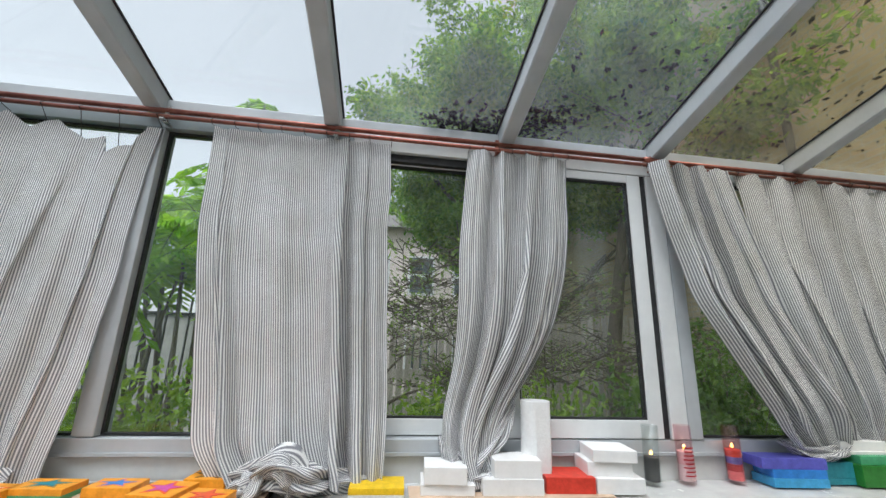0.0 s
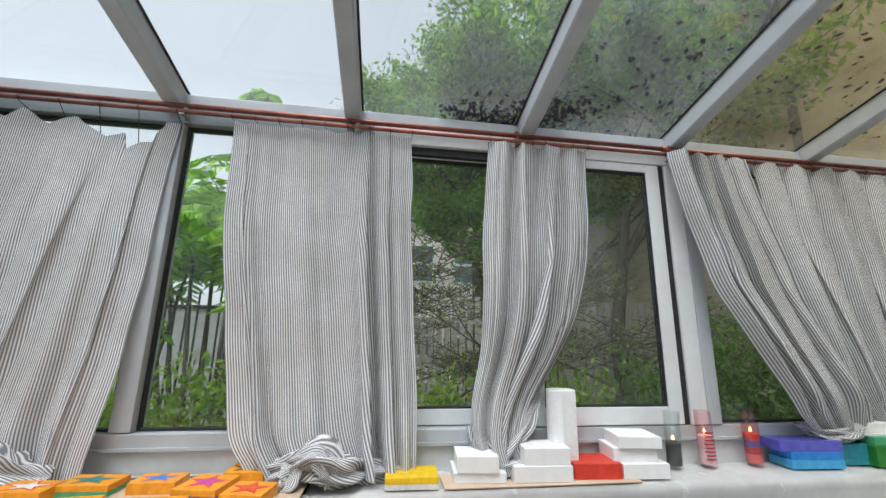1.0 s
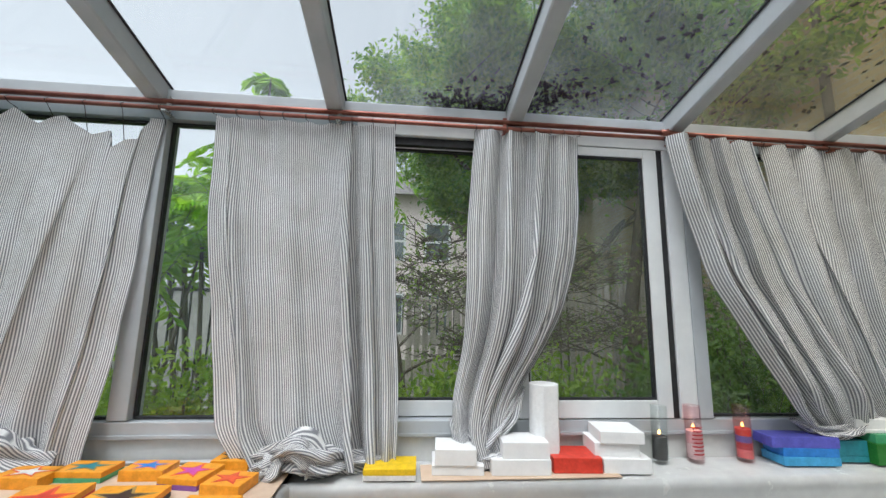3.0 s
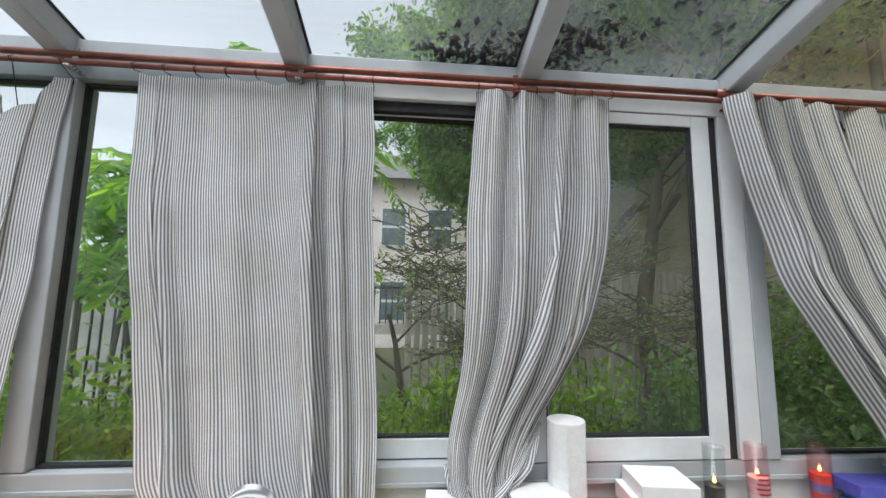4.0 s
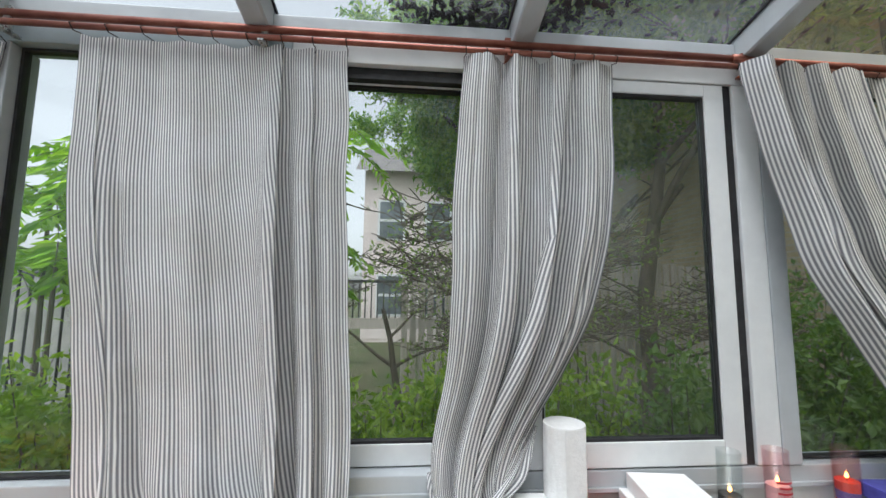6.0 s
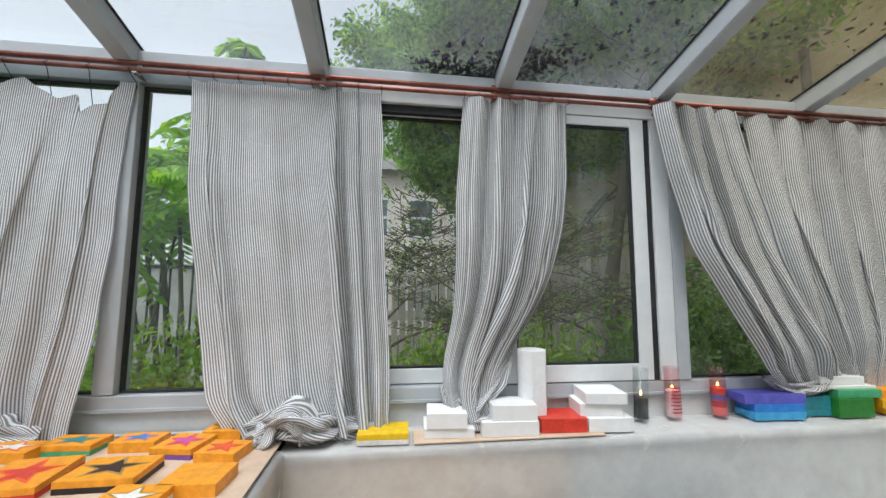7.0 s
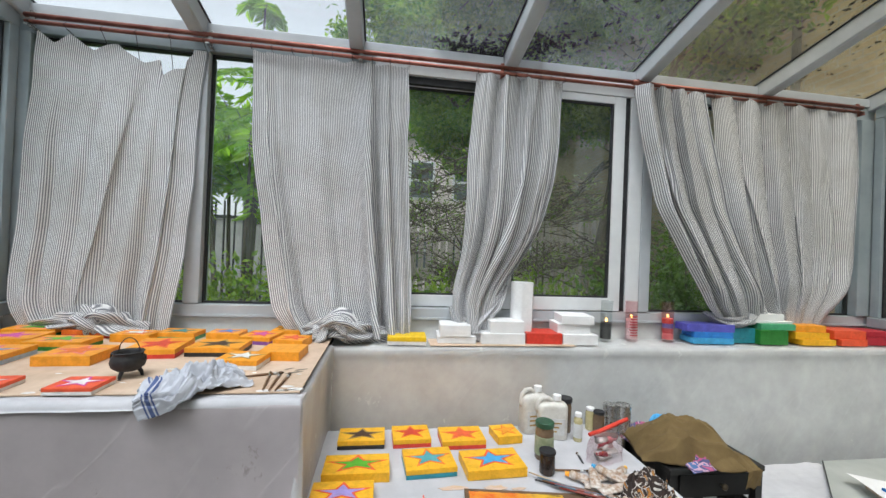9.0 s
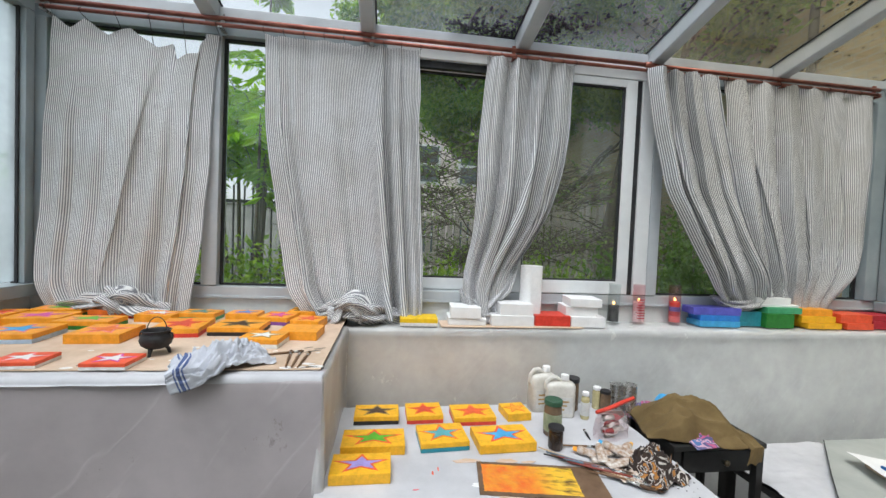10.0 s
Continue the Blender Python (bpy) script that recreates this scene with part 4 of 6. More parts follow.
def towel_stripes():
    m, n, l, out = material("white_towel_blue_stripes")
    uv = n.new("ShaderNodeUVMap")
    sep = n.new("ShaderNodeSeparateXYZ")
    l.new(uv.outputs[0], sep.inputs[0])
    col = (0.60, 0.62, 0.67)
    ramp = n.new("ShaderNodeValToRGB")
    ramp.color_ramp.interpolation = "CONSTANT"
    els = ramp.color_ramp.elements
    els[0].position, els[0].color = 0.0, (*col, 1)
    els[1].position, els[1].color = 0.085, (0.10, 0.14, 0.30, 1)
    for p, c in ((0.10, col), (0.115, (0.10, 0.14, 0.30)), (0.15, col), (0.165, (0.10, 0.14, 0.30)), (0.18, col)):
        e = els.new(p)
        e.color = (*c, 1)
    l.new(sep.outputs[0], ramp.inputs[0])
    p = n.new("ShaderNodeBsdfPrincipled")
    p.inputs["Roughness"].default_value = 0.95
    soil, f = noise_colour(n, l, (0.85, 0.86, 0.88), (1, 1, 1), 30)
    l.new(mixed(n, l, 1.0, ramp.outputs[0], soil, "MULTIPLY"), p.inputs["Base Color"])
    weave = n.new("ShaderNodeTexNoise")
    weave.inputs["Scale"].default_value = 500
    l.new(uv.outputs[0], weave.inputs["Vector"])
    bp = n.new("ShaderNodeBump")
    bp.inputs["Strength"].default_value, bp.inputs["Distance"].default_value = 0.4, 0.002
    l.new(weave.outputs["Fac"], bp.inputs["Height"])
    l.new(bp.outputs[0], p.inputs["Normal"])
    l.new(p.outputs[0], out.inputs[0])
    return m


def crumpled(name, label, category, centre, length, width, ang, mat, height, seed, edge_y=None, z=0.0, fall=1.0, pile=0.4, nu=70, nv=60, ripple=5.0):
    """A dropped cloth: a sheet with ridged folds that lies on a surface and may hang over its front edge."""
    U, V = np.meshgrid(np.linspace(-0.5, 0.5, nu), np.linspace(-0.5, 0.5, nv))
    P = np.zeros((nv, nu, 3))
    ca, sa = math.cos(radians(ang)), math.sin(radians(ang))
    for i in range(nv):
        for j in range(nu):
            u, v = U[i, j], V[i, j]
            wob = noise.noise((u * 2.5 + seed, v * 2.5, seed))
            x = u * length * (1 + 0.12 * noise.noise((v * 3, seed, 0.0)))
            y = v * width * (1 + 0.25 * noise.noise((u * 3.0, seed, 5.0))) + 0.03 * wob
            px, py = centre[0] + ca * x - sa * y, centre[1] + sa * x + ca * y
            body = max(0.0, 1 - (2 * abs(u)) ** 3) * max(0.0, 1 - (2 * abs(v)) ** 2.5)
            ridge = 1 - min(1.0, 1.9 * abs(noise.noise((u * ripple * 0.6 + seed, v * ripple * 1.8, seed + 2))))
            ridge2 = 1 - min(1.0, 1.9 * abs(noise.noise((u * ripple * 2.2, v * ripple * 2.6, seed + 6))))
            h = height * (pile * body + (1 - pile) * (0.65 * ridge ** 1.5 + 0.35 * ridge2 ** 1.5) * (0.3 + 0.7 * body)) + 0.003
            pz = z + h
            if edge_y is not None and py < edge_y:
                over = edge_y - py
                drop = max(0.0, over - 0.012)
                pz = z + h * 0.6 - drop * fall
                py = edge_y - 0.028 - h * 0.35 - min(over, 0.012)
            P[i, j] = px, py, pz
    UV = np.stack([U + 0.5, V + 0.5], -1)
    o = P.reshape(-1, 3).mean(0)
    o[2] = z
    me = from_grid(name, P - o, mat, UV)
    ob = new(name, me)
    ob.location = o
    md = ob.modifiers.new("thickness", "SOLIDIFY")
    md.thickness = 0.002
    return tagged(ob, label, category)


crumpled("dish_towel", "crumpled white dish towel with blue stripes over the table edge", "dish towel", (-0.89, -0.855), 0.26, 0.13, 30, towel_stripes(), 0.09, 3.3, edge_y=-0.918, z=TOP, ripple=5.5, pile=0.25)

BRUSHWOOD = surface("worn_brush_handle", (0.14, 0.07, 0.03), (0.25, 0.14, 0.07), scale=30, rough=0.5)
BRUSHBLUE = surface("blue_grey_brush_handle", (0.07, 0.13, 0.19), (0.14, 0.21, 0.27), scale=30, rough=0.35)
BRISTLE = surface("paint_stiff_bristles", (0.06, 0.035, 0.02), (0.16, 0.09, 0.05), scale=80, rough=0.9)


def brush(x, y, z, ang, length, handle, tilt=0.0, label="worn artist's paint brush"):
    r = root("paint_brush", pose(x, y, z + 0.005, 0, -tilt, ang), label, "paint brush", "paint brushes")
    L = length
    part("handle", tube([(-L / 2, 0, 0), (-L * 0.3, 0, 0), (0, 0, 0), (L * 0.22, 0, 0)], [0.0022, 0.0032, 0.0042, 0.0036], 8), handle, r, smooth=True)
    part("ferrule", tube([(L * 0.222, 0, 0), (L * 0.36, 0, 0)], [0.0038, 0.0046], 8), STEEL, r, smooth=True)
    part("bristles", tube([(L * 0.362, 0, 0), (L * 0.44, 0, 0), (L * 0.5, 0, 0)], [0.0045, 0.0055, 0.001], 8), BRISTLE, r, smooth=True)
    return r


for x, y, a, L in ((-0.715, -0.79, 98, 0.17), (-0.69, -0.795, 93, 0.17), (-0.665, -0.80, 88, 0.16), (-0.74, -0.735, 20, 0.12)):
    brush(x, y, TOP, a, L, BRUSHWOOD)
CHIP = surface("torn_grey_card", (0.12, 0.10, 0.08), (0.3, 0.26, 0.2), scale=25, rough=0.9)
tagged(part("painted_strip", box(-1.62, -0.98, -0.115, -0.10, TOP + 0.001, TOP + 0.004, 0.001), CHIP, None), "dark paint-marked strip along the cardboard's back edge", "strip")
tagged(part("paper_sheet", slab([(-1.10, -0.175), (-0.93, -0.17), (-0.92, -0.122), (-1.08, -0.12)], TOP + 0.001, TOP + 0.0022), WHITE, None), "white paper scrap on the cardboard", "paper")
for x, y, w in ((-0.70, -0.872, 0.028), (-0.66, -0.868, 0.022), (-1.02, -0.868, 0.024), (-1.30, -0.868, 0.02), (-0.78, -0.70, 0.012), (-1.12, -0.79, 0.010), (-1.06, -0.80, 0.012), (-1.35, -0.70, 0.012), (-0.635, -0.72, 0.010), (-0.62, -0.86, 0.03), (-0.645, -0.835, 0.022), (-1.24, -0.80, 0.02), (-1.05, -0.66, 0.018), (-0.95, -0.60, 0.02)):
    pts = [(x + w * (0.6 + 0.4 * rng.random()) * math.cos(a), y + 0.5 * w * (0.6 + 0.4 * rng.random()) * math.sin(a)) for a in (2 * math.pi * k / 9 for k in range(9))]
    tagged(part("paint_spot", slab(pts, TOP + 0.0002, TOP + 0.0009), PAINTS["white"], None), "dried white paint spot on the cardboard", "paint spot", "paint spots")

for x, y, w, a in ((-0.655, -0.70, 0.035, 30), (-0.64, -0.67, 0.028, 25), (-0.68, -0.66, 0.02, 40), (-0.635, -0.865, 0.03, 10), (-1.25, -0.845, 0.05, 5), (-1.42, -0.76, 0.03, -15)):
    pts = [(w * (0.7 + 0.3 * rng.random()) * math.cos(q), 0.22 * w * (0.6 + 0.4 * rng.random()) * math.sin(q)) for q in (2 * math.pi * k / 11 for k in range(11))]
    tagged(part("paint_smear", slab(pts, 0.0, 0.0007), CHIP, None), "dark dried smear on the cardboard", "paint smear", "paint smears").matrix_world = pose(x, y, TOP + 0.0002, 0, 0, a)

# ---- things on the low table ----
JUG = surface("milky_plastic_jug", (0.60, 0.58, 0.52), (0.74, 0.72, 0.66), scale=20, rough=0.4)
LABEL = surface("dull_white_label", (0.58, 0.58, 0.56), (0.70, 0.70, 0.68), scale=30, rough=0.6)
DARKLIQ = surface("dark_brown_jar", (0.015, 0.010, 0.008), (0.05, 0.03, 0.02), scale=20, rough=0.2)
BROWNLIQ = surface("murky_brown_jar", (0.12, 0.08, 0.05), (0.22, 0.15, 0.09), scale=18, rough=0.2)
GREENLID = surface("dark_green_lid", (0.015, 0.07, 0.035), (0.03, 0.11, 0.06), scale=25, rough=0.4)
YELLOWOIL = surface("yellowish_oil_bottle", (0.50, 0.44, 0.22), (0.62, 0.56, 0.32), scale=18, rough=0.25)


def jug(x, y, ang, w, d, h, label):
    r = root("plastic_jug", pose(x, y, BENCH, 0, 0, ang), label, "jug", "plastic jugs")
    bm = bmesh.new()
    rings = []
    for s, z in ((0.92, 0.0), (1.0, 0.006), (1.0, 0.74 * h), (0.97, 0.80 * h), (0.86, 0.845 * h), (0.52, 0.875 * h), (0.30, 0.89 * h), (0.28, 0.93 * h)):
        ring = []
        for k in range(24):
            a = 2 * math.pi * k / 24
            c, q = math.cos(a), math.sin(a)
            e = 0.38
            ring.append(bm.verts.new((0.5 * w * s * math.copysign(abs(c) ** e, c) + (0.22 * w * (1 - s)), 0.5 * d * s * math.copysign(abs(q) ** e, q), z)))
        rings.append(ring)
    for a, b in zip(rings, rings[1:]):
        for k in range(24):
            bm.faces.new((a[k], a[(k + 1) % 24], b[(k + 1) % 24], b[k]))
    bm.faces.new(rings[0][::-1])
    bm.faces.new(rings[-1])
    part("body", bm, JUG, r, smooth=True)
    cx = 0.22 * w * 0.7
    part("cap", lathe([(0.017, 0.0), (0.0175, 0.002), (0.0175, 0.02), (0.016, 0.022)], 20), WHITE, r).location = (cx, 0, 0.925 * h)
    part("handle", tube([(0.0, 0, 0.88 * h), (-0.16 * w, 0, 0.97 * h), (-0.34 * w, 0, 0.96 * h), (-0.47 * w, 0, 0.86 * h), (-0.50 * w, 0, 0.70 * h), (-0.46 * w, 0, 0.60 * h)], 0.010, 10), JUG, r, smooth=True)
    part("label", box(-0.36 * w, 0.36 * w, -0.5 * d - 0.0015, -0.5 * d + 0.002, 0.12 * h, 0.52 * h, 0.0005), LABEL, r, "plain worn paper label")
    for k in range(3):
        part("print_bar", box(-0.28 * w, (0.1 + 0.08 * k) * w, -0.5 * d - 0.0028, -0.5 * d - 0.0017, (0.20 + 0.1 * k) * h, (0.235 + 0.1 * k) * h), PAINTS["tan"], r)
    return r


jug(0.305, -0.41, 6, 0.12, 0.07, 0.19, "milky plastic solvent jug with a white cap")
jug(0.365, -0.47, -8, 0.125, 0.065, 0.172, "milky plastic solvent jug with a worn label")


def jar(x, y, R, h, body, lid, label, neck=0.8, band=None, category="jar"):
    r = root("jar", pose(x, y, BENCH), label, category, "jars and bottles")
    part("glass_body", lathe([(R * 0.92, 0), (R, 0.004), (R, h * 0.72), (R * 0.96, h * 0.78), (R * neck, h * 0.83), (R * neck, h * 0.86)], 28), body, r, smooth=True)
    part("lid", lathe([(R * neck + 0.003, h * 0.865), (R * neck + 0.0035, h * 0.87), (R * neck + 0.0035, h * 0.985), (R * neck + 0.001, h)], 28), lid, r)
    if band:
        part("label", lathe([(R + 0.0004, h * 0.14), (R + 0.0012, h * 0.15), (R + 0.0012, h * 0.62), (R + 0.0004, h * 0.63)], 28), band, r, "worn paper label")
    return r


jar(0.262, -0.635, 0.0345, 0.142, BROWNLIQ, GREENLID, "glass jar of murky solvent with a green lid", 0.92, surface("pale_green_label", (0.22, 0.27, 0.15), (0.36, 0.40, 0.26), scale=40))
jar(0.232, -0.735, 0.027, 0.083, DARKLIQ, RUBBER, "small dark brown jar with a black lid", 0.95)
jar(0.45, -0.42, 0.026, 0.15, BROWNLIQ, RUBBER, "tall brown jar with a black lid", 0.98)
jar(0.465, -0.51, 0.0175, 0.118, YELLOWOIL, WHITE, "small oil bottle with a white cap and label", 0.6, LABEL, "bottle")
jar(0.60, -0.44, 0.024, 0.095, BROWNLIQ, RUBBER, "brown bottle with a black cap", 0.85, None, "bottle")
jar(0.575, -0.41, 0.02, 0.10, YELLOWOIL, WHITE, "small bottle with a white cap", 0.7, None, "bottle")
for x, y, R, h, lab in ((0.725, -0.425, 0.034, 0.11, "scuffed steel tin with an open rim"), (0.675, -0.40, 0.028, 0.105, "small scuffed steel tin"),):
    can = root("steel_tin", pose(x, y, 0.0), lab, "tin")
    can.location.z = BENCH
    part("body", lathe([(R, 0), (R, h), (R * 1.04, h + 0.002), (R * 1.04, h + 0.005), (R * 0.9, h + 0.005), (R * 0.88, h - 0.01)], 28), STEEL, can, smooth=False)
    part("lid", lathe([(R * 0.3, h + 0.001), (R * 0.82, h + 0.001), (R * 0.84, h + 0.004), (R * 0.3, h + 0.004)], 28), STEEL, can)

# zip bag
BAG = tinted("clear_zip_bag", (0.96, 0.89, 0.90), 0.22, 0.22)
bag = root("zip_bag", pose(0.50, -0.66, BENCH, 0, 0, 14), "clear zip bag with a red seal and paint-smeared rags", "plastic bag")
P = np.zeros((24, 48, 3))
for i in range(24):
    s = i / 23
    for j in range(48):
        a = 2 * math.pi * j / 48
        w, d = 0.082 + 0.012 * s, 0.038 * (1 - s) ** 0.7 + 0.0025
        q = 1 + 0.16 * noise.noise((math.cos(a) * 2, math.sin(a) * 2, s * 4))
        P[i, j] = w * math.cos(a) * q, d * math.sin(a) * q - 0.01 * s, 0.128 * s + 0.018 * s * math.cos(a)
part_mesh("pouch", from_grid("pouch", P, BAG, wrap=True), bag)
part("zip_seal", tube([(-0.094, -0.012, 0.112), (-0.03, -0.014, 0.122), (0.04, -0.012, 0.136), (0.096, -0.012, 0.147)], [0.007, 0.008, 0.008, 0.007], 6), PAINTS["red"], bag, "red zip seal")
for k in range(14):
    P2 = [(rng.uniform(-0.05, 0.05), rng.uniform(-0.015, 0.015), 0.012 + 0.0055 * k + rng.uniform(0, 0.012)) for _ in range(4)]
    part("smeared_rag", tube(P2, [0.006, 0.012, 0.011, 0.005], 7), (PAINTS["white"], PAINTS["pale_pink"], PAINTS["white"], PAINTS["crimson"], PAINTS["white"], PAINTS["pink"])[k % 6], bag, smooth=True)

# painted board, brushes, tubes and rag
def impasto():
    m, n, l, out = material("orange_yellow_impasto")
    c1, f1 = noise_colour(n, l, (0.75, 0.14, 0.02), (0.80, 0.33, 0.03), 22, detail=8, coords="Object")
    c2, f2 = noise_colour(n, l, (0.86, 0.52, 0.04), (0.10, 0.05, 0.02), 16, detail=8, low=0.5, high=0.68, stretch=(1, 3, 1))
    tc = n.new("ShaderNodeTexCoord")
    sep = n.new("ShaderNodeSeparateXYZ")
    l.new(tc.outputs["Object"], sep.inputs[0])
    mr = n.new("ShaderNodeMapRange")
    mr.inputs[1].default_value, mr.inputs[2].default_value = -0.04, 0.05
    l.new(sep.outputs[0], mr.inputs[0])
    p = n.new("ShaderNodeBsdfPrincipled")
    p.inputs["Roughness"].default_value = 0.4
    l.new(mixed(n, l, mr.outputs[0], c1, c2), p.inputs["Base Color"])
    bp = n.new("ShaderNodeBump")
    bp.inputs["Strength"].default_value, bp.inputs["Distance"].default_value = 0.8, 0.006
    l.new(f1, bp.inputs["Height"])
    l.new(bp.outputs[0], p.inputs["Normal"])
    l.new(p.outputs[0], out.inputs[0])
    return m


board = root("palette_board", pose(0.10, -0.925, BENCH, 0, 0, -9), "brown board palette thick with orange and yellow paint", "palette")
part("board", box(-0.20, 0.20, -0.085, 0.085, 0, 0.005, 0.001), surface("dark_board", (0.13, 0.075, 0.04), (0.2, 0.12, 0.07), scale=14, rough=0.7), board)
P = np.zeros((40, 90, 3))
for i in range(40):
    for j in range(90):
        x, y = -0.19 + 0.31 * j / 89, -0.075 + 0.15 * i / 39
        edge = min(1.0, 12 * min(j / 89, 1 - j / 89, i / 39 * 0.6, (1 - i / 39) * 0.6) + 0.0)
        P[i, j] = x, y, 0.0045 + edge * (0.002 + 0.0035 * abs(noise.noise((x * 45, y * 60, 1.0))))
part_mesh("paint_layer", from_grid("paint_layer", P, impasto()), board, "thick wet orange and yellow paint")
BRUSHPALE = surface("pale_wood_brush_handle", (0.46, 0.34, 0.20), (0.58, 0.45, 0.29), scale=30, rough=0.45)
BRUSHRED = surface("dull_red_brush_handle", (0.20, 0.035, 0.025), (0.30, 0.06, 0.04), scale=30, rough=0.4)
for k in range(17):
    brush(0.262 + 0.0075 * k + rng.uniform(-0.012, 0.012), -0.845 - 0.0065 * k + rng.uniform(-0.012, 0.012), BENCH + 0.004 + 0.005 * (k % 3), -38 + rng.uniform(-11, 11), 0.25 + rng.uniform(-0.04, 0.03), (BRUSHBLUE, BRUSHPALE, BRUSHBLUE, IRON, BRUSHWOOD, BRUSHRED)[k % 6])
brush(0.32, -0.735, BENCH, -8, 0.16, BRUSHWOOD)
brush(0.40, -0.655, BENCH, 80, 0.08, IRON)


def paint_tube(x, y, z, ang, L, body, tip, label, tilt=0.0):
    r = root("paint_tube", pose(x, y, z, 0, -tilt, ang), label, "paint tube", "paint tubes")
    bm = bmesh.new()
    rings = []
    for s, w, h in ((0.0, 0.019, 0.001), (0.1, 0.0188, 0.002), (0.5, 0.0175, 0.010), (0.85, 0.0155, 0.0145), (0.93, 0.0145, 0.0145), (1.0, 0.006, 0.006)):
        rings.append([bm.verts.new((L * (s - 0.5), w * math.cos(2 * math.pi * k / 14) * (1 + 0.08 * noise.noise((s * 5, k * 0.9, x))), 0.015 + h * math.sin(2 * math.pi * k / 14) - 0.004 * (1 - s))) for k in range(14)])
    for a, b in zip(rings, rings[1:]):
        for k in range(14):
            bm.faces.new((a[k], a[(k + 1) % 14], b[(k + 1) % 14], b[k]))
    bm.faces.new(rings[0][::-1])
    bm.faces.new(rings[-1])
    part("tube_body", bm, body, r, smooth=True)
    part("cap", tube([(L * 0.5, 0, 0.015), (L * 0.5 + 0.014, 0, 0.015)], [0.0085, 0.0075], 10), tip, r)
    return r


SOILED = surface("paint_soiled_white_tube", (0.36, 0.22, 0.13), (0.78, 0.75, 0.70), scale=55, rough=0.45, fine_amount=0.3)
for x, y, a, L, tip, lift in ((0.40, -0.80, 14, 0.16, "white", 0.0), (0.37, -0.86, -25, 0.11, "deep_orange", 0.002), (0.44, -0.87, 40, 0.12, "tan", 0.0), (0.47, -0.83, -12, 0.10, "red", 0.012), (0.34, -0.80, 150, 0.10, "orange", 0.0), (0.42, -0.93, 65, 0.11, "brown", 0.004), (0.36, -0.83, 70, 0.10, "white", 0.014), (0.43, -0.82, 120, 0.12, "sky_blue", 0.016), (0.40, -0.89, 10, 0.12, "crimson", 0.016), (0.47, -0.79, 35, 0.11, "yellow", 0.0), (0.45, -0.90, -50, 0.10, "green", 0.014), (0.37, -0.92, 100, 0.09, "white", 0.0)):
    paint_tube(x, y, BENCH + lift, a, L, SOILED, PAINTS[tip], "squeezed white paint tube smeared with colour")


def rag_material(name, cols, scale):
    m, n, l, out = material(name)
    tc = n.new("ShaderNodeTexCoord")
    tex = n.new("ShaderNodeTexNoise")
    tex.inputs["Scale"].default_value, tex.inputs["Detail"].default_value = scale, 1.0
    tex.inputs["Distortion"].default_value = 1.5
    l.new(tc.outputs["Object"], tex.inputs["Vector"])
    ramp = n.new("ShaderNodeValToRGB")
    ramp.color_ramp.interpolation = "CONSTANT"
    e = ramp.color_ramp.elements
    for k, c in enumerate(cols):
        q = e[k] if k < 2 else e.new(0.5)
        q.position, q.color = 0.32 + 0.36 * k / len(cols), (*c, 1)
    l.new(tex.outputs["Fac"], ramp.inputs[0])
    p = n.new("ShaderNodeBsdfPrincipled")
    p.inputs["Roughness"].default_value = 0.95
    l.new(ramp.outputs[0], p.inputs["Base Color"])
    l.new(p.outputs[0], out.inputs[0])
    return m


RAG = rag_material("orange_brown_white_rag", ((0.45, 0.20, 0.05), (0.06, 0.035, 0.025), (0.54, 0.50, 0.46), (0.05, 0.03, 0.022), (0.035, 0.024, 0.02), (0.46, 0.21, 0.06), (0.05, 0.03, 0.022), (0.54, 0.50, 0.45), (0.55, 0.30, 0.09)), 20)
crumpled("paint_rag", "crumpled brown, orange and white patterned rag", "rag", (0.495, -0.925), 0.165, 0.15, 20, RAG, 0.105, 8.1, z=BENCH, pile=0.30, ripple=3.6, nu=90, nv=80)

# ---- black side table with its cloth heap ----
st = root("side_table", pose(0.955, -0.55, 0), "black-stained wooden side table with a drawer", "side table")
TZ = 0.69
part("tabletop", box(-0.21, 0.21, -0.155, 0.17, TZ - 0.022, TZ, 0.004), BLACKWOOD, st)
part("apron", box(-0.185, 0.185, -0.125, 0.145, TZ - 0.13, TZ - 0.023, 0.002), BLACKWOOD, st)
dr = part("drawer_front", box(-0.15, 0.15, -0.136, -0.127, TZ - 0.118, TZ - 0.034, 0.003), BLACKWOOD, st)
kn = part("knob", lathe([(0.005, 0), (0.006, 0.01), (0.0125, 0.016), (0.0125, 0.022), (0.006, 0.027)], 16), surface("dull_brass_knob", (0.10, 0.08, 0.05), (0.16, 0.13, 0.08), scale=30, rough=0.4, metal=0.7), dr, smooth=True)
kn.matrix_local = pose(0.03, -0.136, TZ - 0.076, 90)
for lx in (-0.19, 0.19):
    for ly in (-0.133, 0.15):
        part("leg", tube([(lx, ly, TZ - 0.024), (lx, ly, 0.0)], [0.022, 0.016], 4), BLACKWOOD, st)
KHAKI = surface("khaki_brown_cotton", (0.13, 0.085, 0.030), (0.19, 0.13, 0.05), scale=8, rough=0.95, bump=0.3, fine=25, fine_amount=0.2)
PRINT = rag_material("pink_and_blue_print_cloth", ((0.45, 0.10, 0.22), (0.10, 0.10, 0.22), (0.55, 0.35, 0.45), (0.08, 0.16, 0.35)), 18)
crumpled("draped_cloth", "khaki brown cloth heaped over the black side table", "cloth", (0.90, -0.56), 0.42, 0.30, -12, KHAKI, 0.145, 4.4, edge_y=-0.70, z=TZ, pile=0.55, fall=0.9, ripple=2.3, nu=90, nv=80)
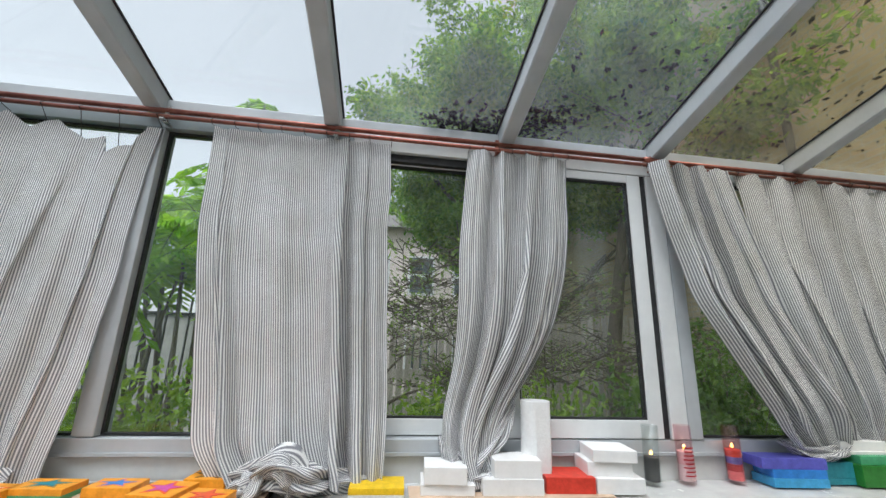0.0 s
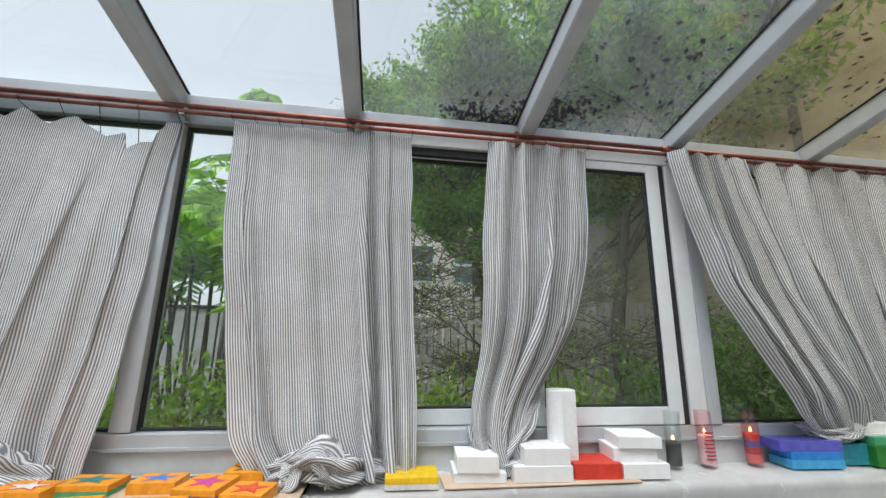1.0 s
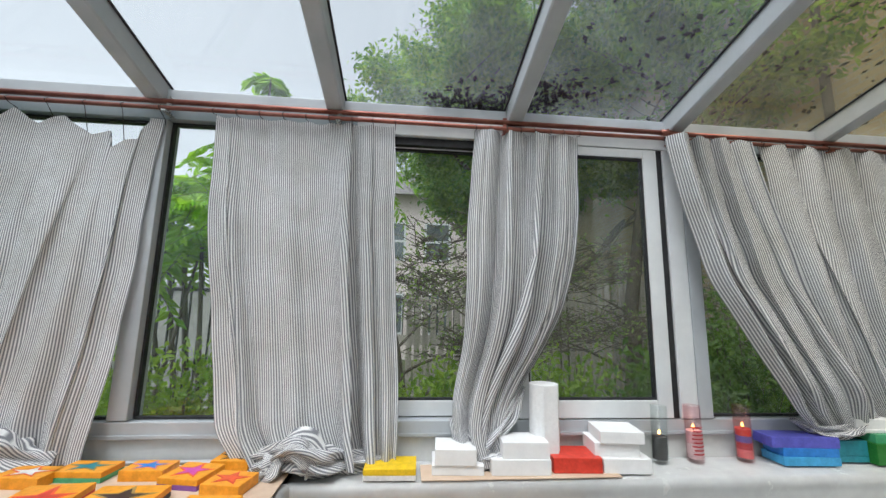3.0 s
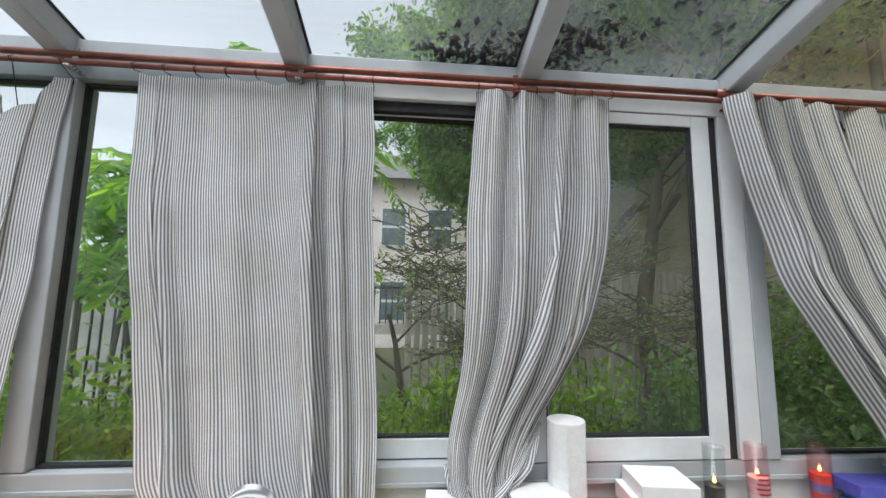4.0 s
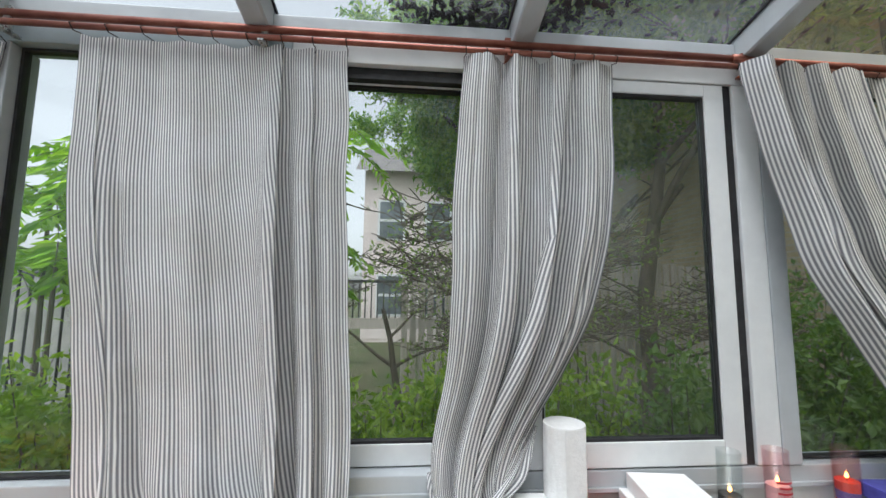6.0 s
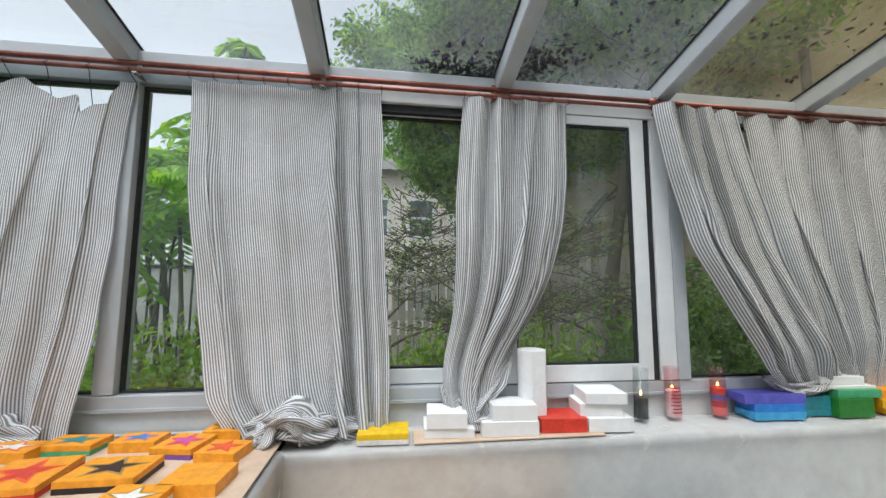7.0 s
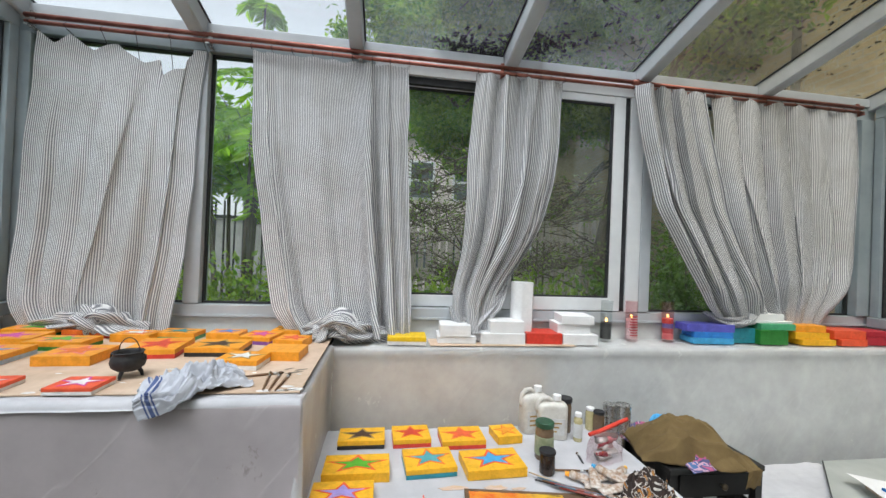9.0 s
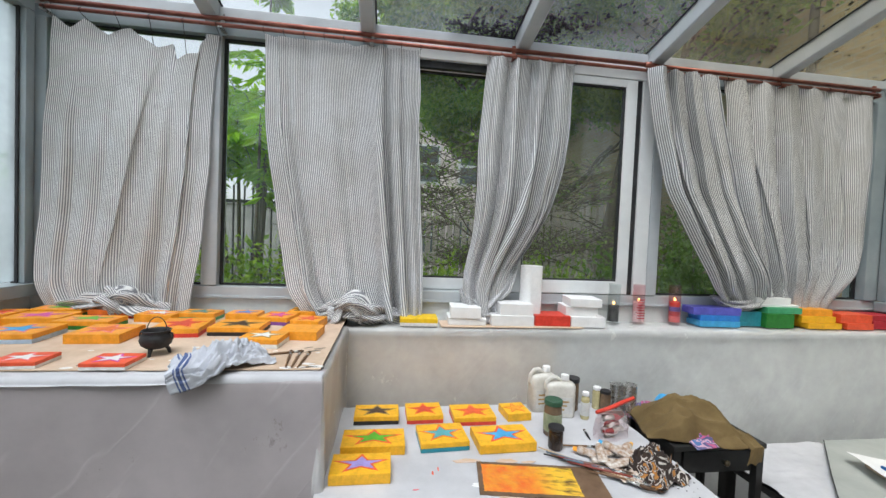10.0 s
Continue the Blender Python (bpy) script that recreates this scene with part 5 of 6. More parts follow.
crumpled("draped_cloth", "khaki brown cloth strip hanging over the side table edge", "cloth", (1.075, -0.685), 0.06, 0.20, -8, KHAKI, 0.04, 1.7, edge_y=-0.71, z=TZ, pile=0.5, fall=0.95, ripple=2.0, nu=40, nv=70)
crumpled("print_cloth", "pink and blue printed cloth under the khaki cloth", "cloth", (0.955, -0.63), 0.24, 0.16, -6, PRINT, 0.04, 6.4, edge_y=-0.695, z=TZ, pile=0.3, fall=0.7)
crumpled("blue_cloth", "bright blue cloth beside the khaki heap", "cloth", (0.93, -0.44), 0.16, 0.09, -20, PAINTS["sky_blue"], 0.10, 2.4, z=TZ, pile=0.8)
crumpled("print_cloth", "pink and violet printed cloth beside the khaki heap", "cloth", (0.79, -0.46), 0.16, 0.10, 10, PRINT, 0.075, 9.4, z=TZ, pile=0.8)

# sheet-covered box and paper palette farther along
low = covered_table("covered_box", 1.19, 1.83, -1.25, -0.385, 0.50, "low box under a creased white sheet", SHEET, SHEET, seed=14.0, crease=0.008)
GREYBOARD = surface("grey_white_board", (0.30, 0.32, 0.31), (0.38, 0.40, 0.39), scale=4, rough=0.5)
crate = root("storage_box", pose(2.22, -0.8, 0), "plain grey-white storage box along the wall", "box")
part("body", box(-0.375, 0.385, -0.45, 0.42, 0, 0.46, 0.006), GREYBOARD, crate)
part("lid", box(-0.38, 0.39, -0.455, 0.425, 0.462, 0.485, 0.006), GREYBOARD, crate)
part("rim", tube([(-0.383, -0.45, 0.49), (-0.383, 0.42, 0.49)], 0.004, 6), RUBBER, crate, "black edge strip")
board_pts = [(1.25, -1.22), (2.58, -1.22), (2.58, -0.40), (1.835, -0.40), (1.53, -0.67), (1.25, -0.93)]
tagged(part("grey_board", slab(board_pts, 0.515, 0.523), surface("grey_plastic_board", (0.35, 0.37, 0.345), (0.44, 0.46, 0.43), scale=4, rough=0.5, fine_amount=0.15), None), "large grey-green board lying over the sheet-covered box", "board")
tagged(part("edge_strip", tube([(1.835, -0.402, 0.525), (1.53, -0.672, 0.525), (1.25, -0.932, 0.525)], 0.0022, 6), RUBBER, None), "thin black strip along the grey board's edge", "strip")
tray = root("paper_palette", pose(1.83, -0.75, 0.524, 0, 0, -20), "white paper palette with dark blue paint", "palette")
P = np.zeros((30, 40, 3))
for i in range(30):
    for j in range(40):
        x, y = -0.16 + 0.32 * j / 39, -0.12 + 0.24 * i / 29
        P[i, j] = x, y, 0.03 + 0.05 * (x / 0.16) ** 2 * 0.4 + 0.006 * noise.noise((x * 12, y * 12, 2.0))
ob = part_mesh("paper", from_grid("paper", P, WHITE), tray)
part("pad", box(-0.1, 0.1, -0.1, 0.1, 0.0, 0.022, 0.003), CARD, tray)
for k in range(5):
    pts = [(-0.10 + 0.05 * k * 0.6 + rng.uniform(-0.03, 0.03), rng.uniform(-0.06, 0.06), 0.045 + 0.004 * k) for _ in range(3)]
    part("paint_smear", tube(pts, [0.006, 0.014, 0.005], 6), (PAINTS["blue"], PAINTS["violet"], PAINTS["black"], PAINTS["pink"])[k % 4], tray, smooth=True)

# dried paint on the low table's sheet
SMUDGE = surface("faded_orange_smudge", (0.62, 0.42, 0.26), (0.66, 0.54, 0.46), scale=20, rough=0.9)
for x, y, w, d, mat in ((-0.12, -0.80, 0.06, 0.016, SMUDGE), (0.02, -0.81, 0.045, 0.02, SMUDGE), (-0.02, -0.99, 0.05, 0.018, SMUDGE), (-0.16, -1.0, 0.03, 0.012, SMUDGE), (-0.10, -0.93, 0.028, 0.016, WHITE), (0.10, -0.82, 0.03, 0.01, SMUDGE),
                        (-0.24, -0.86, 0.004, 0.014, PAINTS["vermilion"]), (-0.22, -0.84, 0.003, 0.016, PAINTS["vermilion"]), (-0.30, -0.94, 0.012, 0.004, PAINTS["pink"]), (-0.52, -0.97, 0.004, 0.003, PAINTS["tan"])):
    pts = [(w * (0.6 + 0.4 * rng.random()) * math.cos(a), d * (0.6 + 0.4 * rng.random()) * math.sin(a)) for a in (2 * math.pi * k / 13 for k in range(13))]
    o = tagged(part("paint_smear", slab(pts, 0.0, 0.0011), mat, None), "dried paint smear on the white sheet", "paint smear", "paint smears")
    o.location = (x, y, BENCH)
for k in range(26):
    x, y, q = rng.uniform(0.52, 0.615), rng.uniform(-1.08, -0.9), rng.uniform(0.0012, 0.003)
    o = tagged(part("paint_drop", slab([(q * math.cos(a), q * math.sin(a)) for a in (2 * math.pi * j / 7 for j in range(7))], 0.0, 0.001), PAINTS["black"], None), "tiny black paint drop on the white sheet", "paint drop", "paint drops")
    o.location = (x, y, BENCH)

# ---- outside ----
GRASS = surface("garden_soil_and_grass", (0.05, 0.075, 0.02), (0.11, 0.10, 0.05), scale=1.5, rough=0.95, bump=0.5, dist=0.02)
BARK = surface("grey_brown_bark", (0.07, 0.055, 0.04), (0.16, 0.13, 0.10), scale=12, rough=0.9, bump=0.6, dist=0.01, stretch=(1, 1, 0.25))
LEAF_LIGHT = leaf_material("light_green_leaves", (0.11, 0.24, 0.025), (0.24, 0.38, 0.05), 0.6)
LEAF_YELLOW = leaf_material("yellow_green_leaves", (0.10, 0.19, 0.02), (0.25, 0.34, 0.05), 0.5)
LEAF_MID = leaf_material("mid_green_leaves", (0.05, 0.11, 0.022), (0.14, 0.22, 0.05), 0.5)
LEAF_TWIG = leaf_material("small_pale_green_leaves", (0.07, 0.13, 0.03), (0.22, 0.30, 0.09), 0.55)
LEAF_TREE = leaf_material("tree_leaves", (0.045, 0.13, 0.03), (0.21, 0.31, 0.06), 0.6)
LEAF_DEAD = surface("dead_wet_leaves", (0.012, 0.010, 0.008), (0.035, 0.026, 0.018), scale=20, rough=0.7)
FENCE = surface("black_fence_paint", (0.02, 0.02, 0.022), (0.045, 0.045, 0.048), scale=8, rough=0.5)
PALE = surface("weathered_pale_timber", (0.40, 0.36, 0.31), (0.54, 0.49, 0.43), scale=6, rough=0.85, stretch=(6, 6, 0.6))
BRICK = surface("buff_brick", (0.36, 0.27, 0.17), (0.47, 0.37, 0.25), scale=6, rough=0.9, bump=0.4, vary=0.18, dist=0.004)
MORTAR = surface("pale_mortar", (0.42, 0.40, 0.36), (0.52, 0.5, 0.46), scale=10, rough=0.95)
SIDING = surface("pinkish_white_siding", (0.80, 0.69, 0.65), (0.88, 0.78, 0.75), scale=1.5, rough=0.8)
CREAM = surface("cream_render", (0.66, 0.62, 0.46), (0.74, 0.70, 0.55), scale=1.5, rough=0.85)
ROOFTILE = surface("grey_roof_tiles", (0.16, 0.15, 0.15), (0.25, 0.23, 0.22), scale=4, rough=0.9)
DARKGLASS = surface("far_window_glass", (0.10, 0.12, 0.13), (0.22, 0.25, 0.27), scale=1.5, rough=0.1)

gm = bmesh.new()
bmesh.ops.create_grid(gm, x_segments=40, y_segments=40, size=1500)
for v in gm.verts:
    v.co.z = -0.12
tagged(part("ground", gm, GRASS, None), "grassy garden soil round the sunroom", "ground", kind="structure")


def leaf_mesh(name, C, D, size, mat, width=0.42):
    """Many single leaves: centres C, directions D; each a folded diamond with its own lie."""
    n = len(C)
    D = D / np.linalg.norm(D, axis=1, keepdims=True)
    Rn = nrng.normal(size=(n, 3))
    S = np.cross(D, Rn)
    S /= np.linalg.norm(S, axis=1, keepdims=True) + 1e-9
    N = np.cross(D, S)
    L = (size * nrng.uniform(0.6, 1.3, n))[:, None]
    V = np.stack([C, C + D * L * 0.45 + S * L * width * 0.5 + N * L * 0.08, C + D * L, C + D * L * 0.45 - S * L * width * 0.5 + N * L * 0.08], 1).reshape(-1, 3)
    f = np.arange(4 * n).reshape(n, 4)
    me = bpy.data.meshes.new(name)
    me.from_pydata(V.tolist(), [], f.tolist())
    me.materials.append(mat)
    return me


def branches(base, height, spread, levels, count, r0, rnd, lean=(0, 0)):
    """Trunk and limbs as one list of (points, radii), and the points of the fine twigs."""
    out, tips = [], []

    def grow(p, d, length, r, level):
        pts, rad = [p.copy()], [r]
        n = 5
        for k in range(n):
            d = (d + Vector((rnd.uniform(-1, 1), rnd.uniform(-1, 1), rnd.uniform(-0.4, 0.7))) * 0.16).normalized()
            p = p + d * length / n
            pts.append(p.copy())
            rad.append(r * (1 - 0.6 * (k + 1) / n))
        out.append((pts, rad))
        if level >= levels:
            tips.extend(pts[1:])
            return
        for k in range(count):
            i = rnd.randint(2, n)
            a, e = rnd.uniform(0, 2 * math.pi), rnd.uniform(0.15, 0.9)
            side = Vector((math.cos(a), math.sin(a), e * (1 - spread)))
            grow(pts[i], (d * (1 - spread) + side * spread).normalized(), length * rnd.uniform(0.5, 0.75), rad[i] * 0.6, level + 1)

    grow(Vector(base), Vector((lean[0], lean[1], 1)).normalized(), height, r0, 0)
    return out, tips


def tree(name, base, height, spread, levels, count, r0, per_tip, leaf, mat, label, seed, scatter=0.22, lean=(0, 0), category="tree", width=0.42, bare=None, every=1):
    rnd = random.Random(seed)
    segs, tips = branches((0, 0, 0), height, spread, levels, count, r0, rnd, lean)
    t = root(name, pose(*base), label, category)
    bm = bmesh.new()
    if bare is not None:
        segs = [(p, r) for p, r in segs if p[-1].x > np.interp(p[-1].z, *zip(*bare))]
    for pts, rad in segs:
        tube(pts, [max(q, 0.004) for q in rad], 5, bm, caps=False)
    part("trunk", bm, BARK, t, smooth=True)
    T = np.array([list(p) for p in tips])
    if bare is not None:
        T = T[T[:, 0] > np.interp(T[:, 2], *zip(*bare))]
    C = np.repeat(T[::every], per_tip, 0)
    C = C + nrng.normal(size=C.shape) * scatter
    D = nrng.normal(size=C.shape) + np.array([0, 0, -0.3])
    part_mesh("crown", leaf_mesh("crown", C, D, leaf, mat, width), t)
    return t


def shrub(base, rx, ry, h, n, leaf, mat, label, seed):
    rnd = random.Random(seed)
    t = root("shrub", pose(*base), label, "shrub")
    bm = bmesh.new()
    C = []
    for k in range(34):
        a, q = rnd.uniform(0, 2 * math.pi), math.sqrt(rnd.random())
        top = Vector((rx * q * math.cos(a), ry * q * math.sin(a), h * rnd.uniform(0.6, 1.02)))
        foot = Vector((top.x * 0.4, top.y * 0.4, 0))
        pts = [foot.lerp(top, s) + Vector((rnd.uniform(-1, 1), rnd.uniform(-1, 1), 0)) * 0.03 for s in (0, 0.35, 0.7, 1)]
        tube(pts, [0.008, 0.006, 0.004, 0.002], 4, bm, caps=False)
        C.extend([pts[1].lerp(pts[3], rnd.random()) for _ in range(n // 34)])
    part("stems", bm, BARK, t)
    C = np.array([list(c) for c in C]) + nrng.normal(size=(len(C), 3)) * 0.06
    D = nrng.normal(size=C.shape) + np.array([0, 0, 0.5])
    part_mesh("foliage", leaf_mesh("foliage", C, D, leaf, mat, 0.5), t)
    return t


def fronds(base, heads, label, seed):
    """A sumac: slim stems that end in arching feather-leaves of paired leaflets."""
    rnd = random.Random(seed)
    t = root("sumac_tree", pose(*base), label, "tree")
    bm = bmesh.new()
    C, D = [], []
    for hx, hy, hz, length, count in heads:
        top = Vector((hx, hy, hz))
        tube([Vector((hx * 0.3, hy * 0.3, 0)), Vector((hx * 0.7, hy * 0.7, hz * 0.55)), top], [0.03, 0.02, 0.012], 6, bm, caps=False)
        for k in range(count):
            a = 2 * math.pi * k / count + rnd.uniform(-0.3, 0.3)
            out = Vector((math.cos(a), math.sin(a), 0))
            rise = rnd.uniform(0.2, 0.9)
            pts = [top + out * (length * s) + Vector((0, 0, length * (rise * s - 0.9 * s * s))) for s in (0, 0.2, 0.4, 0.6, 0.8, 1.0)]
            tube(pts, [0.006, 0.005, 0.004, 0.004, 0.003, 0.002], 4, bm, caps=False)
            for q in range(18):
                s = 0.1 + 0.9 * q / 17
                i = min(int(s * 5), 4)
                p = pts[i].lerp(pts[i + 1], s * 5 - i)
                along = (pts[i + 1] - pts[i]).normalized()
                side = along.cross(Vector((0, 0, 1))).normalized()
                for sg in (-1, 1):
                    C.append(p)
                    D.append(side * sg + along * 0.45 + Vector((0, 0, -0.35 + rnd.uniform(-0.2, 0.2))))
    part("stems", bm, BARK, t)
    part_mesh("fronds", leaf_mesh("fronds", np.array([list(c) for c in C]), np.array([list(d) for d in D]), 0.15, LEAF_LIGHT, 0.32), t)
    return t


tree("large_tree", (2.6, 4.9, -0.12), 5.4, 0.66, 4, 4, 0.17, 115, 0.11, LEAF_TREE, "tall leafy tree overhanging the glass roof", 3, scatter=0.115,
     bare=((0.0, -2.6), (4.2, -2.5), (4.9, -3.0), (5.6, -4.2), (7.5, -6.0)))
tree("large_tree", (3.3, 3.9, -0.12), 4.6, 0.62, 4, 4, 0.15, 40, 0.11, LEAF_TREE, "tall leafy tree beside the brick house", 8, scatter=0.115,
     bare=((0.0, -3.3), (4.2, -3.2), (4.9, -3.7), (5.6, -4.9), (7.5, -6.7)))
tree("large_tree", (1.2, 5.7, -0.12), 6.0, 0.64, 4, 4, 0.16, 60, 0.11, LEAF_TREE, "tall leafy tree behind the slender garden trees", 5, scatter=0.12,
     bare=((0.0, -0.6), (4.4, -0.4), (5.4, -0.5), (6.4, -1.2), (8.4, -2.6)))
tree("slender_tree", (-0.15, 3.3, -0.12), 1.65, 0.76, 5, 4, 0.06, 1, 0.05, LEAF_TWIG, "slender fine-twigged tree outside the windows", 12, scatter=0.07, every=3)
tree("slender_tree", (0.75, 2.6, -0.12), 1.6, 0.76, 5, 4, 0.05, 1, 0.05, LEAF_TWIG, "slender twiggy tree beside the leafy shrubs", 21, scatter=0.07, every=3)
tree("slender_tree", (2.5, 3.2, -0.12), 1.75, 0.76, 5, 4, 0.06, 1, 0.05, LEAF_TWIG, "slender twiggy tree in front of the timber fence", 15, scatter=0.07, every=3)
fronds((-1.75, 1.9, -0.12), ((0.1, 0.1, 2.3, 0.7, 9), (-0.5, 0.4, 2.7, 0.75, 9), (0.5, -0.2, 2.75, 0.65, 9), (0.0, 0.6, 3.3, 0.7, 8), (-0.9, 0.9, 2.4, 0.7, 8), (0.2, -0.4, 2.5, 0.6, 9), (0.7, 0.3, 2.2, 0.6, 9), (0.9, 0.6, 3.2, 0.7, 9), (-0.35, 0.1, 2.55, 0.65, 9), (-0.6, 0.3, 2.3, 0.65, 9), (-0.75, 0.2, 2.8, 0.65, 9), (-0.25, 0.3, 2.95, 0.6, 8), (-1.1, 0.5, 2.6, 0.7, 9), (0.02, 0.4, 4.15, 0.2, 6)), "light green sumac with long feathery leaves", 4)
fronds((-2.6, 1.8, -0.12), ((0.0, 0.0, 2.0, 0.6, 8), (-0.35, 0.3, 2.5, 0.6, 7), (0.45, 0.3, 2.2, 0.6, 7), (0.1, 0.5, 2.95, 0.6, 7), (-0.6, 0.1, 2.1, 0.6, 7)), "light green sumac thicket with feather-shaped leaves", 31)
for x, y, rx, h, n, mat, lab, sd in ((-1.75, 1.0, 0.6, 1.36, 6500, LEAF_YELLOW, "dense light green shrub under the window", 1), (-2.6, 1.2, 0.6, 1.3, 4000, LEAF_YELLOW, "dense light green shrub under the window", 2),
                                     (-0.1, 1.25, 0.5, 1.3, 4500, LEAF_YELLOW, "leafy green shrub outside the sliding window", 3), (0.9, 1.5, 0.6, 1.3, 4500, LEAF_YELLOW, "low green shrub by the path", 4),
                                     (1.55, 0.9, 0.45, 1.4, 4000, LEAF_MID, "leafy green shrub at the fence foot", 5), (-0.95, 1.2, 0.5, 1.3, 1500, LEAF_LIGHT, "light green shrub under the window", 6), (2.3, 1.3, 0.55, 1.35, 4500, LEAF_MID, "leafy green shrub at the fence foot", 7), (2.85, 1.4, 0.65, 2.0, 7000, LEAF_MID, "tall leafy green shrub beside the brick house", 8)):
    shrub((x, y, -0.12), rx, 0.4, h + 0.12, n, 0.065, mat, lab, sd)

# fences
fence = root("metal_fence", pose(-2.6, 3.2, -0.12), "black metal bar fence along the garden", "fence")
for k in range(34):
    x = -2.2 + k * 0.115
    part("bar", tube([(x, 0, 0.1), (x + rng.uniform(-0.01, 0.01), 0, 2.15)], 0.013, 6), FENCE, fence)
for z in (0.25, 1.95):
    part("rail", box(-2.25, 1.65, -0.015, 0.015, z - 0.02, z + 0.02, 0.003), FENCE, fence)
timber = root("timber_fence", pose(2.2, 4.3, -0.12), "weathered pale timber picket fence", "fence")
for k in range(40):
    x = -2.4 + k * 0.12
    part("picket", box(x, x + 0.085, -0.01, 0.01, 0.1, 2.25 + rng.uniform(-0.03, 0.03), 0.003), PALE, timber)
for z in (0.5, 1.9):
    part("rail", box(-2.45, 2.4, 0.012, 0.05, z - 0.04, z + 0.04, 0.003), PALE, timber)

# grey block wall behind the metal fence
OLDWALL = surface("weathered_grey_wall", (0.26, 0.26, 0.24), (0.40, 0.39, 0.36), scale=2.5, rough=0.95, bump=0.4, dist=0.01)
old_wall = root("garden_wall", pose(-4.2, 5.6, -0.12), "weathered grey garden wall behind the metal fence", "wall")
part("body", box(-3.2, 2.6, 0, 0.2, 0, 2.05, 0.01), OLDWALL, old_wall)
part("coping", box(-3.25, 2.65, -0.04, 0.24, 2.054, 2.12, 0.01), OLDWALL, old_wall)

# far house with its deck
house = root("far_house", pose(0.6, 13, -0.12), "pale pinkish house with white windows beyond the garden", "house")
part("wall", box(-2.4, 3.2, 0, 5, 0, 6.2), SIDING, house)
bm = bmesh.new()
vs = [bm.verts.new(v) for v in ((-2.7, -0.4, 6.1), (3.5, -0.4, 6.1), (3.5, 2.5, 8.0), (-2.7, 2.5, 8.0), (-2.7, 5.4, 6.1), (3.5, 5.4, 6.1))]
bm.faces.new((vs[0], vs[1], vs[2], vs[3]))
bm.faces.new((vs[3], vs[2], vs[5], vs[4]))
part("roof", bm, ROOFTILE, house)
for wx in (-1.9, -0.2, 1.5):
    for wz in (0.9, 3.6):
        fr = part("window", box(wx, wx + 1.0, -0.05, -0.004, wz, wz + 1.5, 0.01), VINYL, house)
        part("pane", box(wx + 0.08, wx + 0.92, -0.062, -0.054, wz + 0.08, wz + 0.70), DARKGLASS, fr)
        part("pane", box(wx + 0.08, wx + 0.92, -0.062, -0.054, wz + 0.80, wz + 1.42), DARKGLASS, fr)
for k in range(30):
    part("clapboard", box(-2.4, 3.2, -0.018, -0.001, 0.1 + k * 0.2, 0.28 + k * 0.2), SIDING, house)
deck = root("deck_railing", pose(0, 8.5, -0.12), "dark timber deck railing in front of the house", "railing")
part("top_rail", box(-2.2, 3, -0.04, 0.04, 2.0, 2.07, 0.005), FENCE, deck)
part("floor_edge", box(-2.2, 3, -0.05, 0.05, 0.9, 1.15, 0.005), PALE, deck)
for k in range(36):
    part("baluster", box(-2.2 + k * 0.146, -2.17 + k * 0.146, -0.015, 0.015, 1.152, 1.998), FENCE, deck)

gable = root("cream_house", pose(-17.5, 6, -0.12), "cream rendered gable house beyond the garden", "house")
part("wall", box(-3, 2.4, 0, 6, 0, 8.0), CREAM, gable)
part("roof", slab([(-3.3, -0.3), (2.7, -0.3), (2.7, 6.3), (-3.3, 6.3)], 8.004, 8.25), ROOFTILE, gable)

# brick house beside the sunroom: single bricks where the side window shows them, coursed material beyond
def coursed():
    m, n, l, out = material("buff_brick_courses")
    tc = n.new("ShaderNodeTexCoord")
    sep = n.new("ShaderNodeSeparateXYZ")
    com = n.new("ShaderNodeCombineXYZ")
    l.new(tc.outputs["Object"], sep.inputs[0])
    l.new(sep.outputs[1], com.inputs[0])
    l.new(sep.outputs[2], com.inputs[1])
    bt = n.new("ShaderNodeTexBrick")
    bt.inputs["Color1"].default_value, bt.inputs["Color2"].default_value = (0.46, 0.36, 0.23, 1), (0.55, 0.45, 0.31, 1)
    bt.inputs["Mortar"].default_value = (0.46, 0.44, 0.40, 1)
    bt.inputs["Scale"].default_value = 1.0
    bt.inputs["Mortar Size"].default_value = 0.008
    bt.inputs["Brick Width"].default_value, bt.inputs["Row Height"].default_value = 0.225, 0.075
    l.new(com.outputs[0], bt.inputs["Vector"])
    soil, _ = noise_colour(n, l, (0.7, 0.7, 0.68), (1, 1, 1), 1.2)
    p = n.new("ShaderNodeBsdfPrincipled")
    p.inputs["Roughness"].default_value = 0.9
    l.new(mixed(n, l, 1.0, bt.outputs[0], soil, "MULTIPLY"), p.inputs["Base Color"])
    l.new(p.outputs[0], out.inputs[0])
    return m


